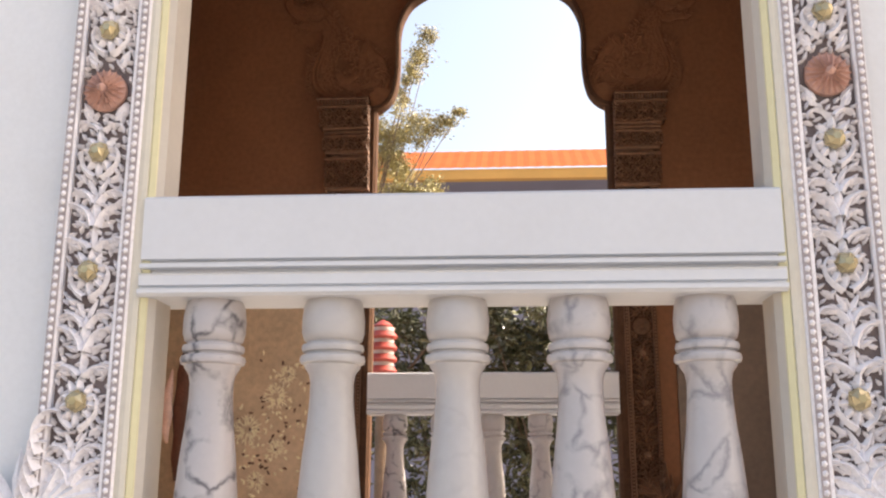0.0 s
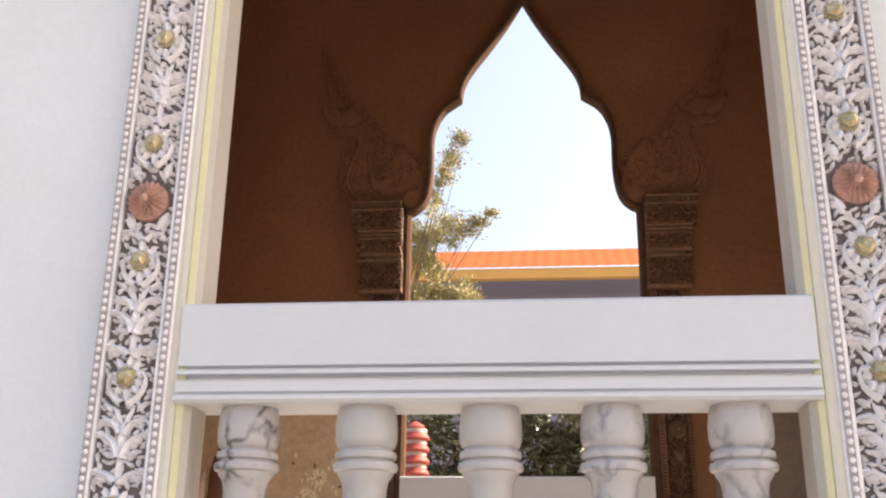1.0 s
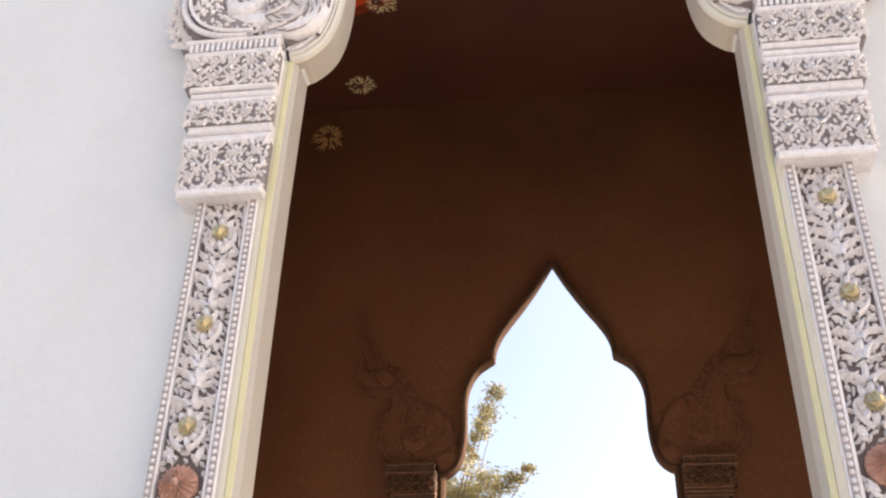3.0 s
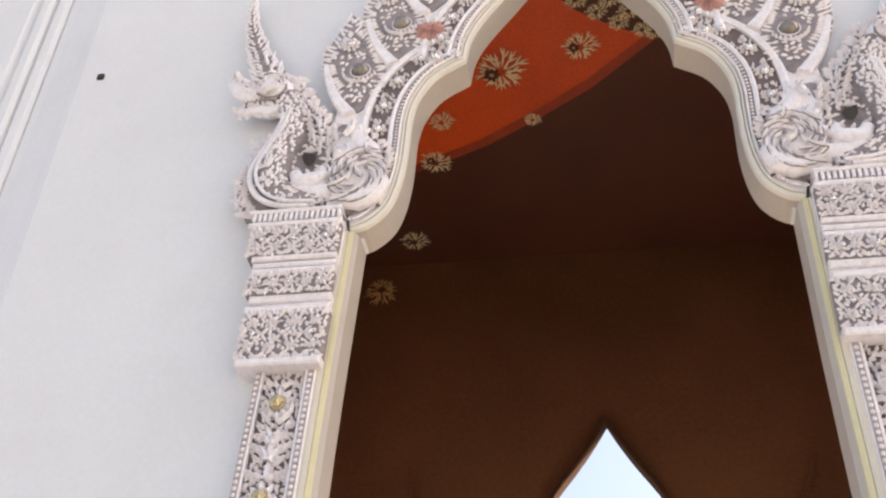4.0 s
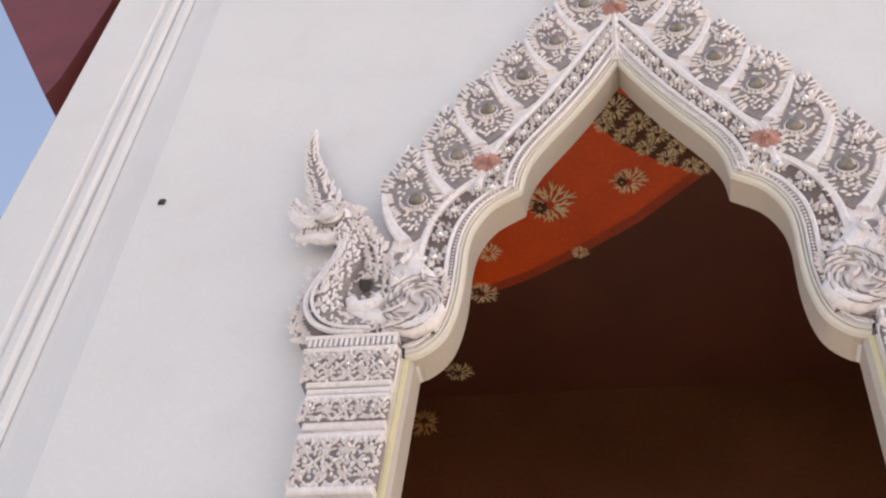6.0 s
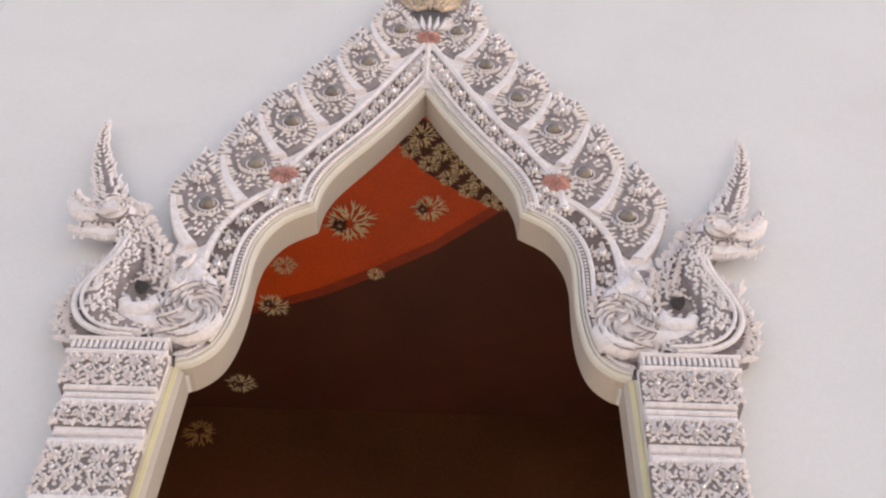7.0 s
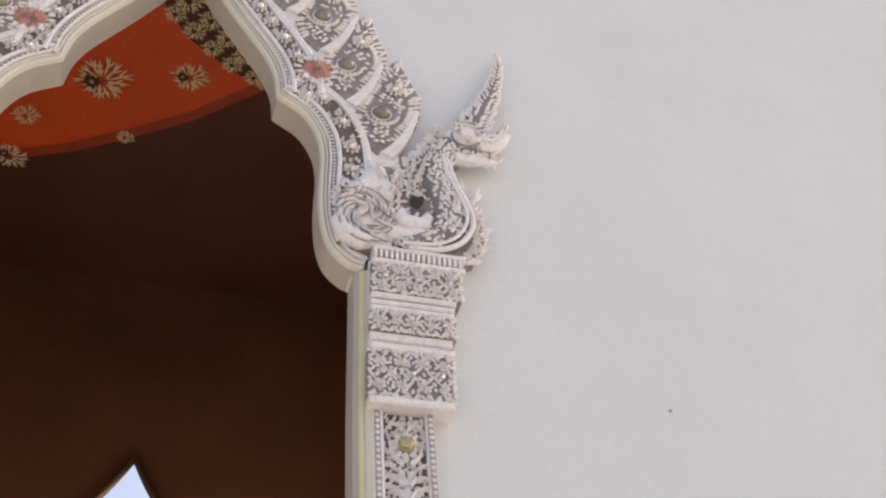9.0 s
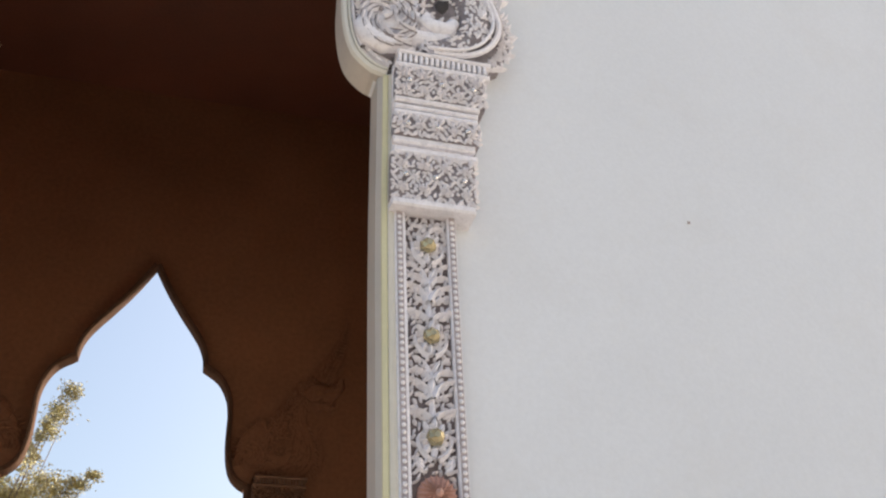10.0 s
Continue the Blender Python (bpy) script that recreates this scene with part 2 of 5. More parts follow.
                f.append((q, q + 3, q + 4, q + 1))
        return self.add(pts, f)

    def lathe(self, profile, x, y, sides=24):
        v, f = [], []
        for r, z in profile:
            v += [(x + r * math.cos(6.2832 * k / sides), y + r * math.sin(6.2832 * k / sides), z) for k in range(sides)]
        for i in range(len(profile) - 1):
            for k in range(sides):
                j = (k + 1) % sides
                f.append((i * sides + k, i * sides + j, (i + 1) * sides + j, (i + 1) * sides + k))
        return self.add(v, f)

    def sweep(self, path, section, y0=0.0, clip=None):
        """A moulding along a path of (u, v, normal_u, normal_v); section: (offset, h) pairs."""
        v, f, n = [], [], len(section)
        for u, w, nu, nv in path:
            for o, h in section:
                x = u + nu * o
                if clip == "right":
                    x = max(x, 0.0)
                if clip == "left":
                    x = min(x, 0.0)
                v.append((x, y0 - h, w + nv * o))
        for i in range(len(path) - 1):
            for k in range(n - 1):
                f.append((i * n + k, i * n + k + 1, (i + 1) * n + k + 1, (i + 1) * n + k))
        return self.add(v, f)

    def mirrored(self):
        s = Shape()
        s.v, s.f = [(-x, y, z) for x, y, z in self.v], [tuple(reversed(f)) for f in self.f]
        return s


def leaning(x, z):
    """The hand-built window leans a little to one side towards its top."""
    return x + 0.02 * min(1.0, max(0.0, (z - 3.2) / 1.2))


def mesh(name, shape, material, smooth=False, lean=False, sharp=None):
    me = bpy.data.meshes.new(name)
    vs = [(leaning(x, z), y, z) for x, y, z in shape.v] if lean else shape.v
    me.from_pydata(vs, [], shape.f)
    me.validate()
    bm = bmesh.new()
    bm.from_mesh(me)
    bmesh.ops.recalc_face_normals(bm, faces=bm.faces) if len(bm.faces) < 20000 else None
    bm.to_mesh(me)
    bm.free()
    me.materials.append(material)
    if smooth:
        for p in me.polygons:
            p.use_smooth = True
        if sharp:
            me.set_sharp_from_angle(angle=radians(sharp))
    return me


def part(name, shape, material, parent=None, label="", smooth=False, lean=False, sharp=None):
    ob = new(name, mesh(name, shape, material, smooth, lean, sharp))
    ob.parent = parent
    return tagged(ob, label)


def join(ob, shape, material, lean=False):
    """Adds a shape of another material to an object's own mesh."""
    bm = bmesh.new()
    bm.from_mesh(ob.data)
    other = mesh("rest", shape, material, lean=lean)
    k = len(bm.faces)
    bm.from_mesh(other)
    bm.faces.ensure_lookup_table()
    for f in bm.faces[k:]:
        f.material_index = len(ob.data.materials)
    bm.to_mesh(ob.data)
    bm.free()
    ob.data.materials.append(material)
    bpy.data.meshes.remove(other)


def thing(name, place=(0, 0, 0)):
    ob = new(name)
    ob.empty_display_size = 0.1
    ob.location = place
    return ob


def plate(outer, hole, y0, y1, axis="y"):
    """A slab between y0 and y1 with an opening through it. axis x: the slab stands across x."""
    from mathutils.geometry import tessellate_polygon
    loops = [outer] + ([hole] if hole else [])
    flat = [p for loop in loops for p in loop]
    tris = tessellate_polygon([[Vector((x, z, 0)) for x, z in loop] for loop in loops])
    n = len(flat)
    put = (lambda u, y, z: (u, y, z)) if axis == "y" else (lambda u, y, z: (y, u, z))
    s = Shape()
    faces = [tuple(t) for t in tris] + [tuple(i + n for i in reversed(t)) for t in tris]
    k = 0
    for loop in loops:
        m = len(loop)
        faces += [(k + i, k + (i + 1) % m, n + k + (i + 1) % m, n + k + i) for i in range(m)]
        k += m
    return s.add([put(x, y0, z) for x, z in flat] + [put(x, y1, z) for x, z in flat], faces)


# ---- plan of the window, half of it: the opening's edge from the sill to the apex ----
SILL, SPRING, APEX = 1.40, 3.69, 5.055
LOWER = [(0.590, 3.69), (0.545, 3.705), (0.498, 3.755), (0.474, 3.83), (0.463, 3.93), (0.462, 4.03), (0.462, 4.12), (0.447, 4.21), (0.40, 4.30), (0.315, 4.365)]
UPPER = [(0.315, 4.365), (0.305, 4.455), (0.278, 4.535), (0.235, 4.615), (0.18, 4.705), (0.12, 4.81), (0.065, 4.915), (0.025, 5.0), (0.0, APEX)]


def smooth_line(pts, n):
    """n points at even steps on a smooth curve through pts, with outward normals."""
    p = np.array([2 * np.array(pts[0]) - pts[1], *pts, 2 * np.array(pts[-1]) - pts[-2]])
    out = []
    for i in range(1, len(p) - 2):
        for t in np.linspace(0, 1, 12, endpoint=False):
            a, b, c, d = p[i - 1], p[i], p[i + 1], p[i + 2]
            out.append(0.5 * (2 * b + (c - a) * t + (2 * a - 5 * b + 4 * c - d) * t * t + (3 * b - a - 3 * c + d) * t ** 3))
    out.append(p[-2])
    out = np.array(out)
    s = np.r_[0, np.cumsum(np.hypot(*np.diff(out, axis=0).T))]
    at = np.linspace(0, s[-1], n)
    q = np.stack([np.interp(at, s, out[:, 0]), np.interp(at, s, out[:, 1])], 1)
    d = np.gradient(q, axis=0)
    d /= np.hypot(*d.T)[:, None]
    return [(float(x), float(z), float(dz), float(-dx)) for (x, z), (dx, dz) in zip(q, d)], float(s[-1])


LOW_PATH, LOW_LEN = smooth_line(LOWER, 40)
UP_PATH, UP_LEN = smooth_line(UPPER, 40)


def beyond(path, reach=0.40, n=16):
    """The path carried on straight past its end, so that offset mouldings meet over the apex."""
    u, v, nu, nv = path[-1]
    return path + [(u - nv * reach * i / n, v + nu * reach * i / n, nu, nv) for i in range(1, n + 1)]


def half_width(z):
    return 0.580 - 0.008 * (min(z, SPRING) - 1.9) / 1.8


def opening(lean=True):
    right = [(half_width(SILL), SILL)] + [(half_width(z), z) for z in (2.0, 2.6, 3.2, SPRING)] + [(x, z) for x, z, _, _ in LOW_PATH if x < half_width(SPRING) - 0.002] + [(x, z) for x, z, _, _ in UP_PATH[1:]]
    ring = right + [(-x, z) for x, z in reversed(right[:-1])]
    return [(leaning(x, z) if lean else x, z) for x, z in ring]


FRONT, SKIN, DEEP = 0.04, 0.105, 0.235         # face and back of the front wall
NORTH, NORTH_BACK = 3.25, 3.30    # face and back of the far wall
WEST, EAST, TOP = -1.68, 1.68, 6.30

# ---- setting ----
wall_box = [(-2.22, 0.0), (4.6, 0.0), (4.6, 7.9), (-2.22, 7.9)]
front_box = [(-1.357, 0.0), (4.6, 0.0), (4.6, 7.9), (-1.847, 7.9)]
wide = [(1.22 * x, SILL if z <= SILL + 0.01 else SILL + (z - SILL) * 1.08) for x, z in opening(False)]


def far_shape(x, z):
    """The far window is a little wider than the near one, with a lower point."""
    rise = 0.02 * min(1.0, max(0.0, z - 1.5)) - 0.075 * min(1.0, max(0.0, (z - 4.365) / 0.69))
    return 1.05 * x - 0.004 + 0.014 * min(1.0, max(0.0, (z - 4.365) / 0.69)), z + rise


far_hole = [far_shape(x, z) for x, z in opening(False)]
tagged(part("wall_south", plate(front_box, opening(), FRONT, SKIN), M_WALL), "smooth white painted plaster wall of the shrine", "wall", kind="structure")
tagged(part("wall_north", plate(wall_box, far_hole, NORTH, NORTH_BACK), M_BROWN), "dark brown painted inner wall with an arched opening", "wall", kind="structure")
# the side openings are out of view, added to let daylight into the room
side_box = [(SKIN, 0.0), (NORTH, 0.0), (NORTH, 7.4), (SKIN, 7.4)]
mid = (DEEP + NORTH) / 2
side_hole = [(x + mid, z) for x, z in opening(False)]
tagged(part("wall_west", plate(side_box, side_hole, WEST - 0.2, WEST, "x"), M_BROWN), "dark brown painted side wall with an unseen arched opening added for light", "wall", kind="structure")
tagged(part("wall_east", plate(side_box, side_hole, EAST, EAST + 0.2, "x"), M_BROWN), "dark brown side wall with an unseen arched opening added for light", "wall", kind="structure")
tagged(part("wall_lining", plate([(WEST, SILL), (EAST, SILL), (EAST, TOP), (WEST, TOP)], wide, SKIN, DEEP), M_BROWN), "dark brown painted inner face of the front wall", "wall", kind="structure")
tagged(part("floor", Shape().box(WEST, EAST, DEEP, NORTH, 1.15, 1.35), M_FLOOR), "pale polished stone floor", "floor", kind="structure")
tagged(part("ceiling", Shape().box(WEST, EAST, DEEP, NORTH, TOP, TOP + 0.2), M_MAROON), "ceiling coloured dark maroon for its shaded part", "ceiling", kind="structure")
tagged(part("ground", Shape().add([(-400, -400, 0), (400, -400, 0), (400, 400, 0), (-400, 400, 0)], [(0, 1, 2, 3)]), M_GROUND), "pale concrete temple yard", "ground", kind="structure")
roof_s = Shape()
roof_s.add([(-2.5, 0.0, 7.9), (4.9, 0.0, 7.9), (4.9, 3.6, 7.9), (-2.5, 3.6, 7.9), (-0.3, 1.67, 10.3), (2.7, 1.67, 10.3)],
           [(0, 1, 5, 4), (1, 2, 5), (2, 3, 4, 5), (3, 0, 4), (3, 2, 1, 0)])
tagged(part("roof", roof_s, M_DKRED), "dark red tiered roof over the shrine", "roof", kind="structure")

# red sheet over the ceiling's lit part; the slant edge is where shade starts
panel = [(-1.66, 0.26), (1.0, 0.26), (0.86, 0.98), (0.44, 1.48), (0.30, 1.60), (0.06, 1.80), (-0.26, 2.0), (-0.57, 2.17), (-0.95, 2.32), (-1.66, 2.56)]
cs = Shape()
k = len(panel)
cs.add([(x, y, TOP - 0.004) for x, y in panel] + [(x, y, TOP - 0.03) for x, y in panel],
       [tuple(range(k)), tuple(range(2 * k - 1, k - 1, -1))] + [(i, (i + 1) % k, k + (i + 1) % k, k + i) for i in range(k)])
tagged(part("ceiling_panel", cs, M_RED), "lit part of the ceiling coloured vermilion red, with gold flowers", "ceiling panel", kind="structure")
# falloff from light to shade, painted as a strip of middle red
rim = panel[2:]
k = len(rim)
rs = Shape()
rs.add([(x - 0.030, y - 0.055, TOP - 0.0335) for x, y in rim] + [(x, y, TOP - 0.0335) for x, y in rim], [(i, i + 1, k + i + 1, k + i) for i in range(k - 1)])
tagged(part("ceiling_rim", rs, M_REDDK), "dark red strip painted as falloff between lit and shaded ceiling", "ceiling border", kind="structure")


# left half coloured as sunlit, right half as shaded
tagged(part("dado", plate([(WEST, 1.35), (-0.9, 1.35), (-0.9, 2.95), (WEST, 2.95)], None, NORTH - 0.012, NORTH), M_DADO), "tan gold dado of the far wall, lightened as its sunlit side", "dado", kind="structure")
tagged(part("dado", plate([(0.9, 1.35), (EAST, 1.35), (EAST, 2.95), (0.9, 2.95)], None, NORTH - 0.012, NORTH), M_DADODK), "same dado of the far wall, darkened grey-brown as its shaded side", "dado", kind="structure")


def gold_flower(name, radius, seed, material, rays=15):
    """A gilt star flower: split rays round a small boss, flat in u-v."""
    rnd, s = random.Random(seed), Shape()
    for ring, scale, h in ((rays, 1.0, 0.0), (rays - 8, 0.5, 0.03)):
        for i in range(ring):
            a = 6.2832 * (i + rnd.uniform(-0.3, 0.3)) / ring
            l = radius * scale * rnd.uniform(0.72, 1.08)
            s.petal(0.16 * radius * math.cos(a), 0.16 * radius * math.sin(a), a, 0.84 * l, radius * 0.085, 0.014, h, bend=rnd.uniform(-0.12, 0.12))
            for d in (-0.5, 0.5):
                f = rnd.uniform(0.45, 0.62)
                s.petal(l * f * math.cos(a), l * f * math.sin(a), a + d + rnd.uniform(-0.15, 0.15), l * rnd.uniform(0.30, 0.45), radius * 0.075, 0.010, h + 0.004)
    s.v = [(x, y - 0.16 * max(0.0, 1 - math.hypot(x, z) / radius), z) for x, y, z in s.v]
    return mesh(name, s, material)


flower_mesh = gold_flower("gold_flower", 1.0, 3, M_GOLD)
pale_flower_mesh = gold_flower("gold_flower", 1.0, 7, M_GOLDTAN)
dull_flower_mesh = gold_flower("gold_flower", 1.0, 7, M_DULLGOLD)


# dark off-centre patch that paints the shaded left of the larger flowers
shade_spot_shape = Shape()
for i in range(9):
    shade_spot_shape.petal(0.06 * math.cos(0.7 * i), 0.06 * math.sin(0.7 * i), 0.7 * i, 0.22 + 0.05 * (i % 2), 0.16, 0.03)
shade_spot_mesh = mesh("heart", shade_spot_shape, M_MAROON)


def flower(x, y, z, r, facing, turn=0.0):
    """facing: 'down' on the ceiling, 'south' on the far wall."""
    ob = new("gold_flower", flower_mesh if facing == "down" else pale_flower_mesh if z < 3 else dull_flower_mesh)
    rot = pose(0, 0, 0, 90, 0, 0) if facing == "down" else Matrix()
    ob.matrix_world = Matrix.Translation((x, y, z)) @ rot @ pose(0, 0, 0, 0, turn, 0) @ Matrix.Diagonal((r, r, r, 1))
    if facing == "down" and r > 0.1:
        heart = new("heart", shade_spot_mesh)
        heart.parent = ob
        heart.location = (-0.30, -0.19, -0.06)
    return tagged(ob, "gilded star flower fixed on dark painted surface", "flower ornament", "gold flowers")


border = [(-0.20, 1.00), (-0.10, 0.86), (0.10, 1.02), (0.50, 1.37), (0.41, 1.50), (0.20, 1.40), (-0.02, 1.25)]
k = len(border)
tagged(part("ceiling_border", Shape().add([(x, y, TOP - 0.030) for x, y in border] + [(x, y, TOP - 0.036) for x, y in border], [tuple(range(k)), tuple(range(2 * k - 1, k - 1, -1))] + [(i, (i + 1) % k, k + (i + 1) % k, k + i) for i in range(k)]), M_MAROON),
       "dark maroon strip under crowded gold flowers", "ceiling border", kind="structure")
for x, y, r, t in ((-0.424, 1.614, 0.16, 0), (0.015, 1.503, 0.11, 20), (-0.811, 1.952, 0.085, 10), (-0.289, 1.996, 0.06, 40), (-0.899, 2.268, 0.11, 60), (0.40, 1.45, 0.07, 5),
                   (-0.032, 1.023, 0.095, 15), (0.085, 1.12, 0.075, 35), (0.18, 1.21, 0.075, 50), (0.275, 1.30, 0.070, 10), (-0.09, 1.12, 0.065, 33), (0.01, 1.20, 0.070, 62), (0.11, 1.29, 0.065, 21), (0.22, 1.37, 0.065, 48), (0.34, 1.43, 0.060, 5),
                   (-1.17, 3.00, 0.11, 30), (-1.2, 1.3, 0.10, 12), (-1.25, 2.0, 0.09, 42), (0.45, 0.9, 0.10, 12)):
    flower(x, y, TOP - (0.004 if y > 2.9 else 0.037 if r < 0.1101 and y < 1.44 and -0.2 < x < 0.4 else 0.031), r, "down", turn=t)
for x, z, r, t in ((-1.42, 6.08, 0.13, 0),   (-1.085, 2.213, 0.077, 0), (-1.22, 2.048, 0.088, 30), (-0.935, 2.386, 0.05, 10), (-1.074, 1.955, 0.055, 50), (-1.034, 2.316, 0.06, 70), (-1.167, 1.80, 0.06, 20)):
    flower(x, NORTH - (0.014 if z < 3 else 0.002), z, r, "south", turn=t)


# relief of small gilt and brown leaves that crowds round the flowers of the dado
rnd = random.Random(31)
gilt, umber = Shape(), Shape()
for _ in range(150):
    q = rnd.random()
    x, z = -1.24 + 0.27 * q + rnd.gauss(0, 0.07), 1.72 + 0.66 * q + rnd.gauss(0, 0.11)
    if WEST + 0.05 < x < -0.93:
        (gilt if rnd.random() < 0.62 else umber).petal(x, z, rnd.uniform(0, 6.28), rnd.uniform(0.016, 0.030), 0.013, 0.006, 0.0, NORTH - 0.0125, bend=rnd.uniform(-0.4, 0.4))
relief = thing("wall_relief")
tagged(relief, "gilt and brown leaf relief on the tan dado", "wall relief")
tagged(part("gilt_leaves", gilt, M_GOLDTAN, relief, "pale gold leaves"), kind="stuff")
tagged(part("brown_leaves", umber, M_BROWN_C, relief, "dark brown leaves"), kind="stuff")


# ---- the carved window surround, made once for each of the two windows ----
STUDS = (3.15, 2.904, 2.658, 2.40, 2.163, 1.917, 1.672)


def post_x(z):
    return 0.7065 - 0.0095 * (z - 1.9) / 1.3


def inside(p, poly):
    hit = False
    for (x0, z0), (x1, z1) in zip(poly, poly[1:] + poly[:1]):
        if (z0 > p[1]) != (z1 > p[1]) and p[0] < x0 + (p[1] - z0) * (x1 - x0) / (z1 - z0):
            hit = not hit
    return hit


def speckle(s, poly, taken, gap, length, width, high, depth, y0, rnd, tries):
    """Fills what the larger lobes leave free inside an outline with small ones that keep apart."""
    xs, zs = [p[0] for p in poly], [p[1] for p in poly]
    for _ in range(tries):
        p = (rnd.uniform(min(xs), max(xs)), rnd.uniform(min(zs), max(zs)))
        if not inside(p, poly) or any(abs(p[0] - q[0]) < gap and (p[0] - q[0]) ** 2 + (p[1] - q[1]) ** 2 < gap * gap for q in taken):
            continue
        taken.append(p)
        a = rnd.uniform(0, 6.28)
        l = length * rnd.uniform(0.8, 1.2)
        s.petal(p[0] - 0.5 * l * math.cos(a), p[1] - 0.5 * l * math.sin(a), a, l, width * rnd.uniform(0.8, 1.2), high, depth, y0, bend=rnd.uniform(-0.4, 0.4))


def carved_panel(y0, rnd):
    """Scrolling leaves between the studs of one post."""
    s = Shape()
    for z0, z1 in ((STUDS[0], 3.236), (SILL + 0.01, STUDS[-1] - 0.24)):
        x = post_x(z0)
        speckle(s, [(x - 0.050, z0), (x + 0.046, z0), (x + 0.046, z1), (x - 0.050, z1)], [(x, STUDS[0])], 0.0115, 0.020, 0.0095, 0.015, -0.011, y0, rnd, 600)
    for i, z in enumerate(STUDS):
        x = post_x(z)
        for k in range(10):
            a = 6.2832 * k / 10 + 0.31
            l = 0.024 + 0.016 * abs(math.sin(a)) ** 2 + rnd.uniform(-0.004, 0.004)
            s.petal(x + 0.011 * math.cos(a), z + 0.011 * math.sin(a), a + rnd.uniform(-0.1, 0.1), l, 0.019, 0.014, -0.006, y0, bend=rnd.uniform(-0.2, 0.2))
        for side in (-1, 1):
            s.scroll(x + side * 0.006, z - 0.050, 1.5708 - side * 1.0, 0.075, side * 2.2, 0.016, 0.015, -0.004, y0)
            s.scroll(x + side * 0.004, z + 0.046, 1.5708 - side * 0.7, 0.055, -side * 3.4, 0.014, 0.013, -0.006, y0)
        low = STUDS[i + 1] if i + 1 < len(STUDS) else z - 0.24
        m = (z + low) / 2
        gap = z - low
        if abs(m - 2.53) < 0.03:
            for side in (-1, 1):
                for dz in (-0.062, -0.05, 0.05, 0.062):
                    s.petal(x + side * 0.020, 2.53 + dz, 1.57 - side * 1.0, 0.035, 0.016, 0.009, -0.006, y0, bend=side * 0.3)
            taken = [(x + r * math.cos(a), 2.53 + r * math.sin(a)) for r in (0.0, 0.015, 0.03, 0.042) for a in np.arange(0, 6.28, 0.4)] + [(x, z), (x, low)]
            speckle(s, [(x - 0.050, low), (x + 0.046, low), (x + 0.046, z), (x - 0.050, z)], taken, 0.0115, 0.020, 0.0095, 0.015, -0.011, y0, rnd, 900)
            continue
        for side in (-1, 1):
            up = 1.5708
            s.scroll(x + side * 0.004, m - 0.030, up - side * 0.25, 0.085, -side * 2.9, 0.022, 0.018, -0.008, y0)
            s.scroll(x + side * 0.004, m + 0.015, up - side * 0.45, 0.070, -side * 3.2, 0.019, 0.017, -0.008, y0)
            s.scroll(x + side * 0.006, m - 0.075, up - side * 0.75, 0.062, -side * 2.6, 0.018, 0.016, -0.008, y0)
            for j in range(7):
                zz = m - 0.075 + 0.022 * j
                s.petal(x + side * (0.022 + 0.012 * math.sin(j * 2.1)), zz, up - side * (0.9 + 0.5 * math.sin(j * 1.7)), 0.030 + rnd.uniform(-0.004, 0.006), 0.015, 0.016, -0.009, y0, bend=-side * 0.35)
        taken = [(x, z), (x + 0.02, z), (x - 0.02, z), (x, z - 0.02), (x, low), (x, low + 0.02)]
        speckle(s, [(x - 0.050, low), (x + 0.046, low), (x + 0.046, z), (x - 0.050, z)], taken, 0.0115, 0.020, 0.0095, 0.015, -0.011, y0, rnd, 900)
        s.petal(x, m - 0.085, 1.5708, 0.075, 0.016, 0.012, -0.008, y0)
        s.petal(x, m - 0.020, 1.5708, 0.060, 0.020, 0.013, -0.006, y0)
        for d in (-0.5, 0.5):
            s.petal(x, m + 0.030, 1.5708 + d, 0.045, 0.013, 0.010, -0.006, y0)
    return s


def stud_mesh(material, r, high):
    """A faceted dome of cut glass."""
    s = Shape()
    rings = [(r, 0.0), (r * 0.8, high * 0.6), (r * 0.35, high)]
    v = [(q * math.cos(6.2832 * k / 6 + 0.3 * j), -h, q * math.sin(6.2832 * k / 6 + 0.3 * j)) for j, (q, h) in enumerate(rings) for k in range(6)]
    f = [tuple(range(12, 18))]
    for j in (0, 6):
        for k in range(6):
            f += [(j + k, j + (k + 1) % 6, j + 6 + (k + 1) % 6), (j + k, j + 6 + (k + 1) % 6, j + 6 + k)]
    return mesh("stud", s.add(v, f), material)


def rosette_shape(r, y0=0.0, rings=3):
    s = Shape()
    for i in range(rings):
        n, q = 8 + 4 * (rings - i), r * (1 - 0.27 * i)
        for k in range(n):
            a = 6.2832 * (k + 0.5 * i) / n
            s.petal(0.35 * q * math.cos(a), 0.35 * q * math.sin(a), a, 0.66 * q, 6.2832 * q / n * 0.62, 0.15 * r, 0.10 * r * i, y0)
    s.bead(0, 0, 0.12 * r * rings, r * 0.22, y0)
    s.sweep([(0, 0, math.cos(a), math.sin(a)) for a in np.linspace(0, 6.2832, 19)], [(0.0, 0.16 * r), (0.45 * r, 0.10 * r), (0.78 * r, 0.0), (0.93 * r, -0.08 * r), (0.95 * r, -0.3 * r)], y0)
    return s


